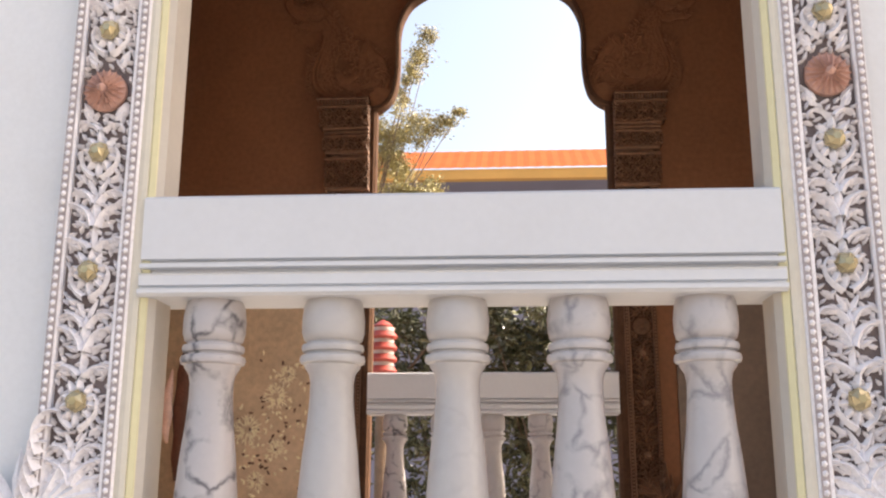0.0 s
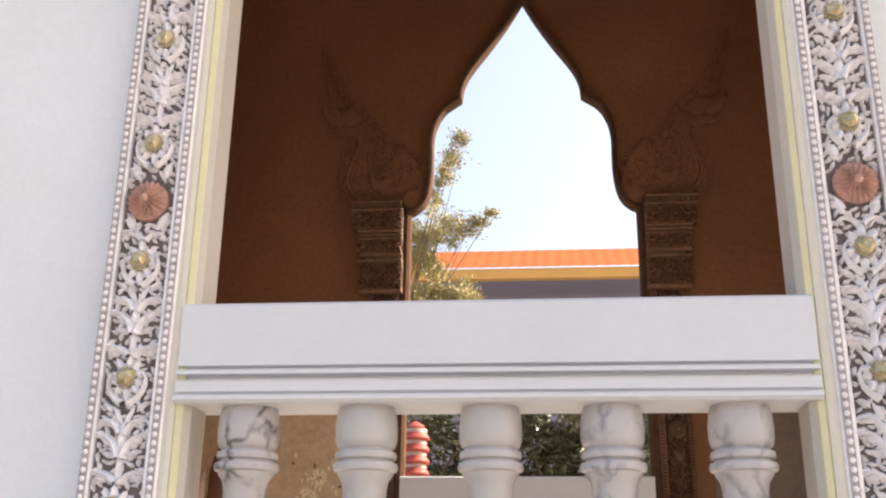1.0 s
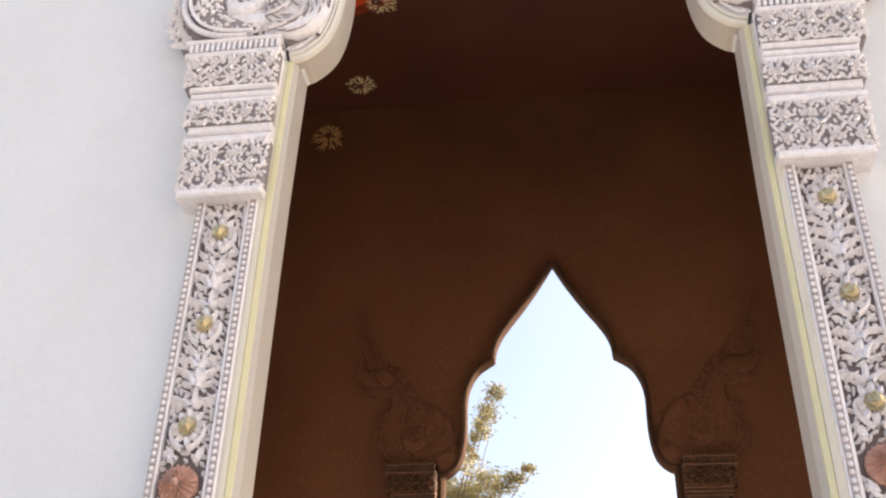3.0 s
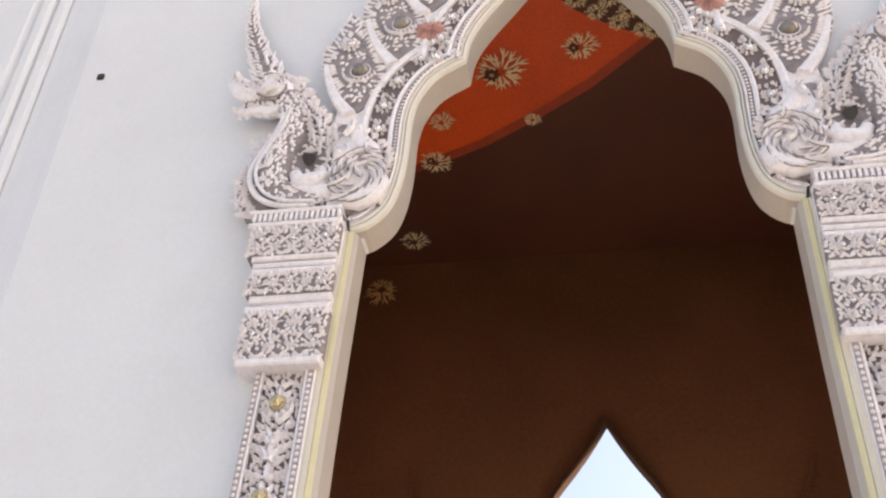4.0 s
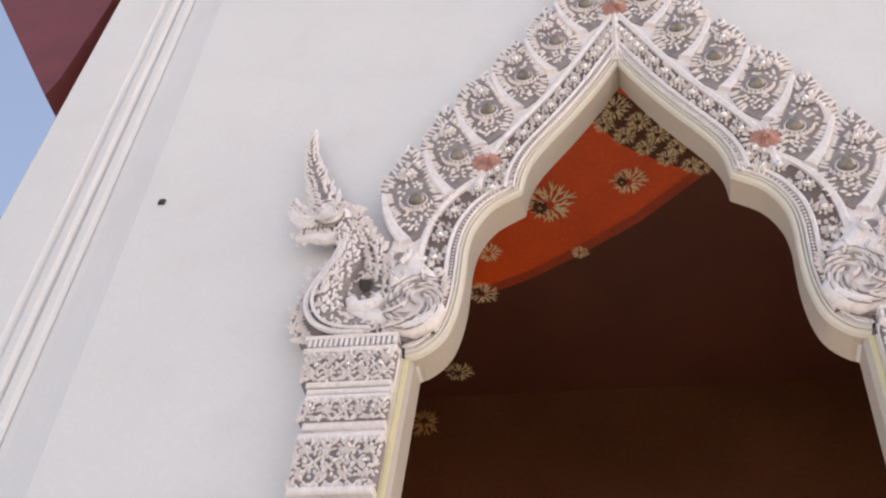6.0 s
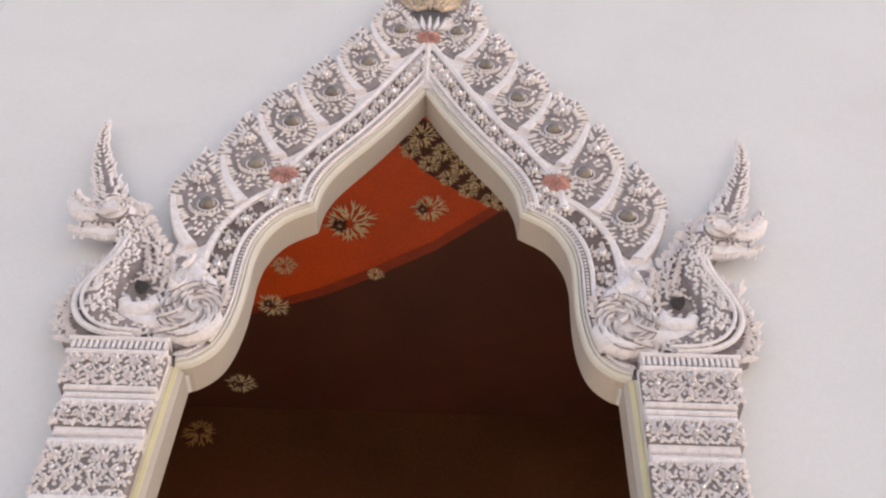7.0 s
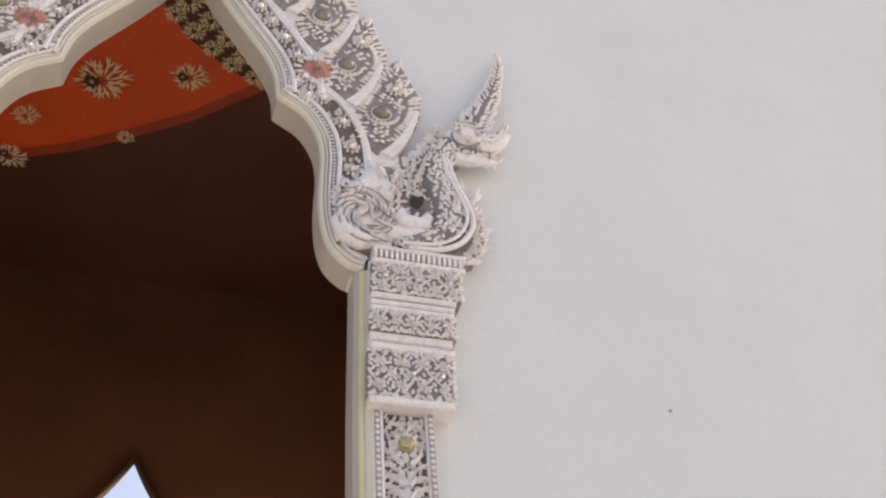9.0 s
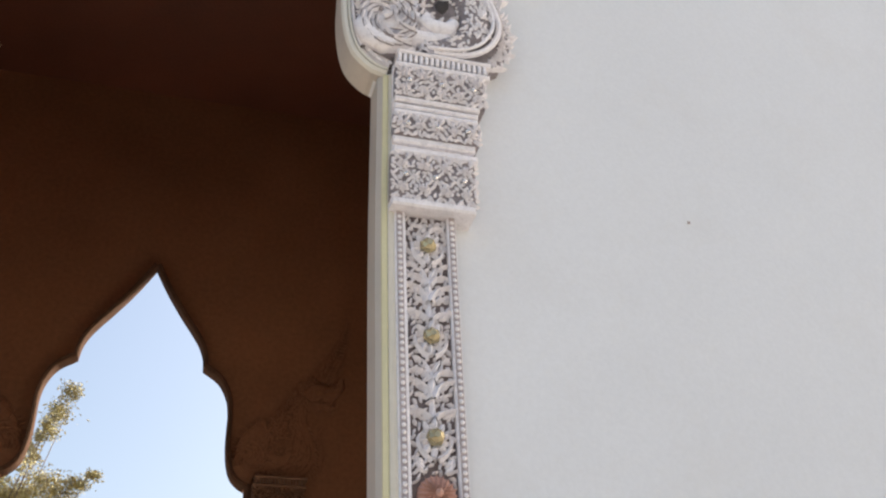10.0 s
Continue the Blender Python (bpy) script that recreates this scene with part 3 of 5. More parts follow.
def carved_band(x0, x1, z0, z1, h, y0, rnd, rows, cell):
    """Lozenges, buds and fine leaf lobes that crowd a band of a capital."""
    s = Shape()
    n = max(2, round((x1 - x0) / cell))
    q = (x1 - x0) / n
    r = (z1 - z0) / rows
    taken = []
    for i in range(n):
        u = x0 + (i + 0.5) * q
        for j in range(rows):
            v = z0 + (j + 0.5) * r
            for d in (0.785, 2.356, 3.927, 5.498):
                a = math.atan2(math.sin(d) * r, math.cos(d) * q)
                s.petal(u + 0.22 * q * math.cos(a), v + 0.22 * r * math.sin(a), a, 0.38 * math.hypot(q, r), 0.0095, 0.009, h + 0.002, y0)
            for k in range(6):
                s.petal(u, v, 1.047 * k + rnd.uniform(-0.2, 0.2), 0.0155, 0.009, 0.015, h + 0.002, y0)
            taken += [(u, v), (u + 0.3 * q, v + 0.3 * r), (u - 0.3 * q, v + 0.3 * r), (u + 0.3 * q, v - 0.3 * r), (u - 0.3 * q, v - 0.3 * r)]
    speckle(s, [(x0, z0), (x1, z0), (x1, z1), (x0, z1)], taken, 0.0100, 0.0160, 0.0105, 0.007, h + 0.003, y0, rnd, 900)
    for i in range(2 * n):
        s.petal(x0 + (i + 0.5) * q / 2, z0 + 0.002, 1.5708, 0.016, 0.6 * q / 2, 0.010, h, y0)
        s.petal(x0 + (i + 0.5) * q / 2, z1 - 0.002, -1.5708, 0.014, 0.5 * q / 2, 0.009, h, y0)
    for i in range(round((z1 - z0) / 0.017)):
        s.petal(x1 - 0.010, z0 + 0.010 + 0.017 * i, rnd.uniform(-0.5, 0.5), 0.020, 0.013, 0.010, h - 0.006, y0)
    return s


def flame_leaf(g, t, y0, rnd, swell=1.0):
    """One flame-shaped crest leaf: a plate, a flat smooth strip below it, a comb of fine teeth round an inner rim, and a collar for its boss."""
    gx, gz = g
    tx, tz = t
    edge = [(gx - 0.012, gz - 0.185), (gx + 0.034, gz - 0.145), (gx + 0.080, gz - 0.065), (gx + 0.110, gz + 0.03), (gx + 0.113, gz + 0.11), (gx + 0.088, gz + 0.19), (tx + 0.014, tz - 0.040), (tx, tz),
            (gx + 0.005, gz + 0.225), (gx - 0.030, gz + 0.14), (gx - 0.068, gz + 0.045), (gx - 0.088, gz - 0.04), (gx - 0.066, gz - 0.125)]
    edge = [(gx + (x - gx) * (swell if x > gx else 1.0), z) for x, z in edge]
    k = len(edge)
    mid_x, mid_z = gx + 0.018, gz + 0.035
    plate_, lobes, rib, cup = Shape(), Shape(), Shape(), Shape()
    plate_.add([(x, y0 - 0.010, z) for x, z in edge] + [(x, y0 + 0.04, z) for x, z in edge] + [(mid_x, y0 - 0.020, mid_z)],
               [(i, (i + 1) % k, 2 * k) for i in range(k)] + [(i, k + i, k + (i + 1) % k, (i + 1) % k) for i in range(k)])
    # the smooth strip between this leaf and the next, narrowing outwards
    v, f = [], []
    for i, s in enumerate(np.linspace(0.14, 1, 9)):
        x, z = gx - 0.012 + 0.128 * s + 0.016 * math.sin(3.14 * s), gz - 0.222 + 0.262 * s - 0.014 * math.sin(3.14 * s)
        w = 0.0225 - 0.0135 * s
        v += [(x - 0.90 * w, y0 + 0.03, z + 0.42 * w), (x - 0.90 * w, y0 - 0.016, z + 0.42 * w), (x - 0.6 * w, y0 - 0.022, z + 0.28 * w), (x + 0.6 * w, y0 - 0.022, z - 0.28 * w), (x + 0.90 * w, y0 - 0.016, z - 0.42 * w), (x + 0.90 * w, y0 + 0.03, z - 0.42 * w)]
        if i:
            f += [(6 * i - 6 + q, 6 * i - 5 + q, 6 * i + 1 + q, 6 * i + q) for q in range(5)]
    rib.add(v, f + [(48, 49, 50, 51, 52, 53), (5, 4, 3, 2, 1, 0)])
    taken = [(gx + r * math.cos(a), gz + r * math.sin(a)) for r in (0.0, 0.018, 0.036, 0.046) for a in np.arange(0, 6.28, 0.35)]
    # evenly spaced points round the outline
    ring, step = [], 0.0225
    for (x0, z0), (x1, z1) in zip(edge, edge[1:] + edge[:1]):
        d = math.hypot(x1 - x0, z1 - z0)
        for i in range(max(1, round(d / step))):
            q = i / max(1, round(d / step))
            ring.append((x0 + (x1 - x0) * q, z0 + (z1 - z0) * q, math.atan2(z1 - z0, x1 - x0) - 1.5708))
    for x, z, out in ring:
        if z < gz - 0.13:
            continue
        far = math.atan2(z - mid_z, x - mid_x)
        a = math.atan2(math.sin(out) + 0.8 * math.sin(far) + 0.35, math.cos(out) + 0.8 * math.cos(far))
        l = rnd.uniform(0.044, 0.058)
        lobes.petal(x - 0.80 * l * math.cos(a), z - 0.80 * l * math.sin(a), a + rnd.uniform(-0.12, 0.12), l, 0.0135, 0.007, 0.0105, y0, bend=rnd.choice((-0.25, 0.2)))
        taken += [(x - q * l * math.cos(a), z - q * l * math.sin(a)) for q in (0.0, 0.3, 0.6)]
        px, pz = mid_x + 0.60 * (x - mid_x), mid_z + 0.60 * (z - mid_z)
        if math.hypot(px - gx, pz - gz) > 0.052 and rnd.random() < 0.75:
            lobes.petal(px, pz, a + rnd.uniform(0.3, 0.7), 0.028, 0.0145, 0.007, 0.016, y0, bend=-0.4)
            taken += [(px, pz), (px + 0.013 * math.cos(a), pz + 0.013 * math.sin(a))]
    # a jewelled bud between boss and tip, fine strokes over the rest
    bx, bz = gx + 0.45 * (tx - gx) + 0.020, gz + 0.40 * (tz - gz)
    for d in np.arange(0, 6.28, 0.7):
        lobes.petal(bx + 0.012 * math.cos(d), bz + 0.012 * math.sin(d), d, 0.020, 0.0115, 0.016, 0.022, y0)
    taken += [(bx + r * math.cos(d), bz + r * math.sin(d)) for r in (0.0, 0.014, 0.026) for d in np.arange(0, 6.28, 0.5)]
    for d in np.arange(3.4, 6.1, 0.27):
        lobes.petal(gx + 0.050 * math.cos(d), gz + 0.050 * math.sin(d), d + 1.3, 0.020, 0.010, 0.015, 0.018, y0)
    speckle(lobes, [(mid_x + 0.84 * (x - mid_x), mid_z + 0.84 * (z - mid_z)) for x, z in edge], taken, 0.0140, 0.0200, 0.0125, 0.007, 0.017, y0, rnd, 1100)
    cup.sweep([(gx, gz, math.cos(a), math.sin(a)) for a in np.linspace(0, 6.2832, 17)], [(0.028, 0.010), (0.030, 0.020), (0.033, 0.020), (0.035, 0.008)], y0)
    return plate_, lobes, rib, cup, (bx, bz)


GEMS = ((0.640, 4.340), (0.527, 4.555), (0.444, 4.800), (0.328, 4.992), (0.216, 5.205), (0.108, 5.452))
TIPS = ((0.690, 4.640), (0.588, 4.868), (0.470, 5.060), (0.370, 5.255), (0.262, 5.478), (0.185, 5.730))


def serpent(y0):
    """A stucco serpent head rising from a scroll, on top of one capital: the dark ground with strokes that draw groove
    shade, and the white relief.
    """
    g, s, hollow = Shape(), Shape(), Shape()
    rnd = random.Random(11)
    back = [(0.60, 3.745), (0.86, 3.745), (0.915, 3.78), (0.94, 3.84), (0.94, 3.90), (0.922, 3.97), (0.905, 4.03), (0.868, 4.10), (0.868, 4.16), (0.90, 4.205), (0.92, 4.27), (0.83, 4.32), (0.775, 4.22), (0.725, 4.14), (0.69, 4.11),
            (0.64, 4.10), (0.57, 4.01), (0.525, 3.93), (0.515, 3.83), (0.545, 3.77)]
    k = len(back)
    g.add([(x, y0 - 0.012, z) for x, z in back] + [(x, y0 + 0.04, z) for x, z in back], [tuple(range(k))] + [(i, k + i, k + (i + 1) % k, (i + 1) % k) for i in range(k)])

    # neck, crowded with small lobes
    body = [(0.70, 3.790), (0.775, 3.805), (0.828, 3.855), (0.845, 3.92), (0.832, 3.99), (0.812, 4.06), (0.812, 4.13), (0.835, 4.19), (0.862, 4.24)]
    rad = [0.030, 0.042, 0.050, 0.053, 0.050, 0.048, 0.044, 0.046, 0.048]
    g.tube([(x, y0 - 0.012, z) for x, z in body], rad, 10, 0.75)
    for i in range(len(body) - 1):
        (x0, z0), (x1, z1) = body[i], body[i + 1]
        a = math.atan2(z1 - z0, x1 - x0)
        for k in range(5):
            u, v = x0 + (x1 - x0) * k / 5, z0 + (z1 - z0) * k / 5
            for o in np.arange(-0.040, 0.041, 0.0135):
                q = float(o) + (0.0065 if k % 2 else 0) + rnd.uniform(-0.003, 0.003)
                if abs(q) < rad[i] * 0.95:
                    s.petal(u - math.sin(a) * q, v + math.cos(a) * q, a + math.pi + rnd.uniform(-0.9, 0.9), rnd.uniform(0.018, 0.025), rnd.uniform(0.0115, 0.0145), 0.007,
                            0.011 + 0.75 * math.sqrt(max(0.0, rad[i] ** 2 - q * q)), y0, bend=rnd.uniform(-0.4, 0.4))
    # smooth double rim down the throat
    throat = [(0.845, 4.150), (0.850, 4.10), (0.866, 4.04), (0.891, 3.975), (0.905, 3.915), (0.896, 3.86), (0.860, 3.805), (0.800, 3.772), (0.71, 3.762)]
    throat = [(x, z) for x, z, _, _ in smooth_line(throat, 30)[0]]
    s.tube([(x, y0 - 0.034, z) for x, z in throat], [0.009] * 30, 7)
    s.tube([(x - 0.020, y0 - 0.046, z + 0.006) for x, z in throat], [0.0055] * 30, 6)
    # frill of teeth outside the rim
    frill = [(0.880, 4.060), (0.905, 4.01), (0.920, 3.95), (0.926, 3.89), (0.918, 3.83), (0.893, 3.785), (0.855, 3.755)]
    for i in range(len(frill) - 1):
        (x0, z0), (x1, z1) = frill[i], frill[i + 1]
        a = math.atan2(z1 - z0, x1 - x0) + 1.5708
        for k in range(4):
            u, v = x0 + (x1 - x0) * k / 4, z0 + (z1 - z0) * k / 4
            s.petal(u - 0.008, v, a + 0.45 + rnd.uniform(-0.2, 0.2), rnd.uniform(0.046, 0.066), 0.0135, 0.008, 0.008, y0, bend=0.35)
            s.petal(u - 0.020, v, a - 0.25 + rnd.uniform(-0.3, 0.3), 0.030, 0.011, 0.016, 0.014, y0, bend=-0.3)
    speckle(s, [(0.905, 4.02), (0.935, 3.97), (0.950, 3.90), (0.945, 3.83), (0.920, 3.775), (0.870, 3.745), (0.870, 3.775), (0.905, 3.82), (0.915, 3.90), (0.905, 3.96)], [], 0.0125, 0.020, 0.0095, 0.008, 0.016, y0, rnd, 500)
    for d, l in ((1.25, 0.075), (1.65, 0.058), (0.9, 0.05), (2.0, 0.045)):
        s.petal(0.914, 4.010, d, l, 0.018, 0.018, 0.008, y0, bend=-0.15)
    # head: a smooth cheek inside a carved edge, upturned snout of leaves, lower jaw
    s.tube([(x, y0 - 0.020, z) for x, z in ((0.842, 4.225), (0.868, 4.25), (0.903, 4.272), (0.935, 4.292), (0.962, 4.290))], [0.018, 0.048, 0.056, 0.044, 0.026], 12, 0.8)
    s.tube([(x, y0 - 0.024, z) for x, z in ((0.925, 4.262), (0.958, 4.250), (0.990, 4.262), (1.025, 4.288), (1.046, 4.325), (1.046, 4.362))], [0.030, 0.034, 0.031, 0.025, 0.018, 0.005], 9, 0.85)
    s.tube([(x, y0 - 0.018, z) for x, z in ((0.868, 4.188), (0.905, 4.180), (0.950, 4.194), (0.990, 4.188), (1.018, 4.205))], [0.026, 0.024, 0.020, 0.015, 0.005], 8, 0.85)
    g.tube([(0.89, y0 - 0.022, 4.222), (0.95, y0 - 0.022, 4.222), (0.995, y0 - 0.020, 4.225)], [0.022, 0.020, 0.012], 6, 0.9)
    cheek = [(0.842 + 0.066 + 0.064 * math.cos(a) + 0.014 * math.sin(a), 4.268 + 0.068 * math.sin(a), a) for a in np.arange(1.2, 5.6, 0.21)]
    for u, v, a in cheek:
        s.petal(u, v, a + rnd.uniform(-0.4, 0.4), 0.032, 0.013, 0.018, 0.022, y0, bend=0.4)
        g.petal(u - 0.012 * math.cos(a), v - 0.012 * math.sin(a), a + 1.57, 0.022, 0.010, 0.005, 0.052, y0)
    for a in np.arange(0, 6.28, 0.42):
        r = rnd.uniform(0.012, 0.042)
        s.scroll(0.900 + r * math.cos(a), 4.268 + 1.1 * r * math.sin(a), a + 1.2, 0.040, 2.4, 0.011, 0.010, 0.018 + 0.8 * math.sqrt(0.056 ** 2 - r * r), y0)
        g.petal(0.900 + 1.15 * r * math.cos(a), 4.268 + 1.2 * r * math.sin(a), a + 1.4, 0.026, 0.008, 0.004, 0.018 + 0.8 * math.sqrt(0.056 ** 2 - r * r), y0, bend=0.4)
    for _ in range(46):
        t = rnd.random()
        s.petal(0.90 + 0.12 * t, rnd.uniform(4.185, 4.24 + 0.04 * t), rnd.uniform(0, 6.28), rnd.uniform(0.018, 0.028), 0.0115, 0.014, 0.030 - 0.010 * t, y0, bend=rnd.uniform(-0.4, 0.4))
    for t in np.arange(0, 1.0, 0.055):
        u, v = 0.945 + 0.105 * t, 4.262 + 0.085 * t * t
        for d, l in ((1.9, 0.036), (0.9, 0.030), (-0.9, 0.022)):
            s.petal(u, v + 0.012 * math.sin(d), d + rnd.uniform(-0.5, 0.5), l * (1 - 0.35 * t), 0.0115, 0.016, 0.044 - 0.018 * t, y0, bend=rnd.uniform(-0.4, 0.4))
        g.petal(u, v + 0.004, rnd.uniform(0.6, 2.2), 0.022, 0.009, 0.006, 0.046 - 0.018 * t, y0)
    for t in range(7):
        s.petal(0.912 + 0.014 * t, 4.232, -1.5708, 0.015, 0.009, 0.008, 0.036, y0)
        s.petal(0.900 + 0.014 * t, 4.198, rnd.uniform(0.8, 2.2), 0.018, 0.010, 0.010, 0.034, y0)
        s.petal(0.900 + 0.016 * t, 4.170, rnd.uniform(3.6, 5.2), 0.020, 0.011, 0.012, 0.022, y0)
    g.bead(0.952, 4.292, 0.050, 0.010, y0)
    s.bead(0.952, 4.294, 0.056, 0.006, y0)
    # crest: a tall flame with a toothed edge
    crest = [(0.935, 4.345), (0.958, 4.40), (0.985, 4.46), (1.018, 4.545), (1.048, 4.64), (1.062, 4.72), (1.066, 4.785)]
    wide_ = [0.058, 0.050, 0.041, 0.031, 0.020, 0.012, 0.003]
    g.tube([(x, y0 - 0.002, z) for x, z in crest], wide_, 8, 0.35)
    for i in range(len(crest) - 1):
        (x0, z0), (x1, z1) = crest[i], crest[i + 1]
        a = math.atan2(z1 - z0, x1 - x0)
        for k in range(4):
            f = k / 4
            u, v, w = x0 + (x1 - x0) * f, z0 + (z1 - z0) * f, wide_[i] + (wide_[i + 1] - wide_[i]) * f
            for side in (-1, 1):
                s.petal(u - side * 0.55 * w * math.sin(a), v + side * 0.55 * w * math.cos(a), a + side * 0.75 + rnd.uniform(-0.2, 0.2), 0.018 + 0.62 * w, 0.0135, 0.006, 0.006 + 0.20 * w, y0, bend=-side * 0.4)
                s.petal(u - side * 0.22 * w * math.sin(a), v + side * 0.22 * w * math.cos(a), a + side * 0.35 + rnd.uniform(-0.5, 0.5), 0.012 + 0.34 * w, 0.0120, 0.007, 0.006 + 0.34 * w, y0, bend=side * 0.4)
    s.petal(1.060, 4.745, 1.50, 0.058, 0.012, 0.010, 0.004, y0)
    # mane of leaves from the head down to the inner beast
    mane = [(0.832, 4.300), (0.790, 4.215), (0.752, 4.160), (0.705, 4.095), (0.684, 4.02), (0.676, 3.950)]
    for (x0, z0), (x1, z1) in zip(mane[:-1], mane[1:]):
        for i in range(4):
            x, z = x0 + (x1 - x0) * i / 4, z0 + (z1 - z0) * i / 4
            for o, d, l in ((0.000, 2.3, 0.036), (0.016, 1.9, 0.030), (0.032, 1.2, 0.026), (0.048, 0.6, 0.024)):
                s.petal(x + o, z + 0.4 * o, d + rnd.uniform(-0.4, 0.4), l, 0.0125, 0.016, 0.012 + 0.3 * o, y0, bend=rnd.choice((-0.4, 0.4)))
    for u, v in ((0.836, 4.305), (0.806, 4.245)):
        for d in (1.5, 2.0, 2.5):
            s.petal(u, v, d, 0.040, 0.015, 0.016, 0.010, y0, bend=0.2)
    # the smooth beast at the inner end: curled trunk, brow, jaw and the lobe that arches over a deep hole
    for line, radii in ((((0.645, 3.80), (0.615, 3.785), (0.575, 3.78), (0.537, 3.80), (0.518, 3.838), (0.528, 3.873), (0.556, 3.878)), (0.024, 0.031, 0.036, 0.037, 0.031, 0.024, 0.012)),
                        (((0.638, 4.085), (0.605, 4.022), (0.565, 3.978), (0.548, 3.935), (0.563, 3.908), (0.592, 3.915)), (0.014, 0.026, 0.032, 0.028, 0.021, 0.012)),
                        (((0.765, 3.850), (0.725, 3.83), (0.682, 3.822), (0.640, 3.832), (0.610, 3.86), (0.585, 3.865)), (0.016, 0.024, 0.029, 0.028, 0.022, 0.012)),
                        (((0.675, 3.90), (0.640, 3.905), (0.615, 3.94), (0.625, 3.98), (0.652, 3.985)), (0.020, 0.026, 0.026, 0.020, 0.011))):
        s.tube([(x, y0 - 0.018, z) for x, z in line], [0.92 * r for r in radii], 14, 0.75)
    smooth = [(0.665, 3.758), (0.672, 3.99), (0.652, 4.075), (0.61, 4.085), (0.545, 3.99), (0.512, 3.90), (0.508, 3.83), (0.535, 3.768)]
    n = len(smooth)
    s.add([(x, y0 - 0.020, z) for x, z in smooth] + [(x, y0 + 0.03, z) for x, z in smooth] + [(0.60, y0 - 0.034, 3.90)], [(i, (i + 1) % n, 2 * n) for i in range(n)] + [(i, n + i, n + (i + 1) % n, (i + 1) % n) for i in range(n)])
    for u, v, a, l, turn in ((0.60, 3.79, 2.9, 0.10, -2.6), (0.66, 3.86, 2.6, 0.09, -2.0)):
        g.scroll(u, v, a, l, turn, 0.005, 0.006, 0.040, y0, 10)
    for u, v, a, l, turn in ((0.645, 3.775, 2.9, 0.12, -1.6), (0.66, 3.83, 2.9, 0.10, -2.4), (0.655, 3.93, 2.6, 0.08, -2.4), (0.645, 4.03, 2.4, 0.07, -2.0), (0.57, 3.86, 0.6, 0.06, 2.2), (0.56, 3.95, 0.9, 0.06, 2.0)):
        s.scroll(u, v, a, l, turn, 0.017, 0.014, 0.036, y0, 10)
        g.scroll(u + 0.004, v - 0.009, a, l, turn, 0.0035, 0.004, 0.040, y0, 10)
    for i in range(16):
        t = i / 15
        s.petal(0.640 - 0.125 * math.sin(3.0 * t), 4.08 - 0.30 * t, 2.6 + 1.1 * t + rnd.uniform(-0.3, 0.3), 0.030, 0.014, 0.014, 0.020, y0, bend=-0.4)
        s.petal(0.672 + rnd.uniform(-0.01, 0.01), 3.78 + 0.28 * t, rnd.uniform(0, 6.28), 0.026, 0.012, 0.014, 0.026, y0, bend=0.4)
    for ring, n in ((0.030, 7), (0.055, 13), (0.080, 17)):
        for k in range(n):
            a = 6.2832 * k / n + 9 * ring
            u, v = 0.585 + 0.8 * ring * math.cos(a), 3.865 + 1.15 * ring * math.sin(a)
            if inside((u, v), smooth):
                s.petal(u, v, a + 1.1, 0.042, 0.0125, 0.009, 0.036, y0, bend=0.5)
                g.petal(u + 0.007 * math.cos(a), v + 0.007 * math.sin(a), a + 1.1, 0.038, 0.0050, 0.004, 0.039, y0, bend=0.5)
    g.bead(0.560, 3.893, 0.034, 0.012, y0)
    g.bead(0.585, 3.935, 0.036, 0.009, y0)
    s.bead(0.648, 3.945, 0.05, 0.012, y0)
    near_hole = [(0.745 + r * math.cos(a), 3.955 + r * math.sin(a)) for r in (0.0, 0.014, 0.028) for a in np.arange(0, 6.28, 0.7)]
    speckle(s, [(0.665, 3.765), (0.80, 3.775), (0.80, 3.90), (0.79, 4.10), (0.71, 4.12), (0.665, 4.03)], near_hole, 0.0130, 0.021, 0.0125, 0.008, 0.016, y0, rnd, 900)
    # near-black petals laid on the relief stand in for the hole's shade
    for d, l in ((0.75, 0.062), (0.55, 0.050), (1.0, 0.048), (0.3, 0.036)):
        hollow.petal(0.722, 3.932, d, l, 0.032, 0.004, 0.030, y0, bend=0.15)
    s.tube([(x, y0 - 0.022, z) for x, z in ((0.778, 3.905), (0.760, 3.870), (0.722, 3.865), (0.688, 3.890), (0.700, 3.920))], [0.016, 0.026, 0.030, 0.022, 0.010], 12, 0.8)
    return g, s, hollow


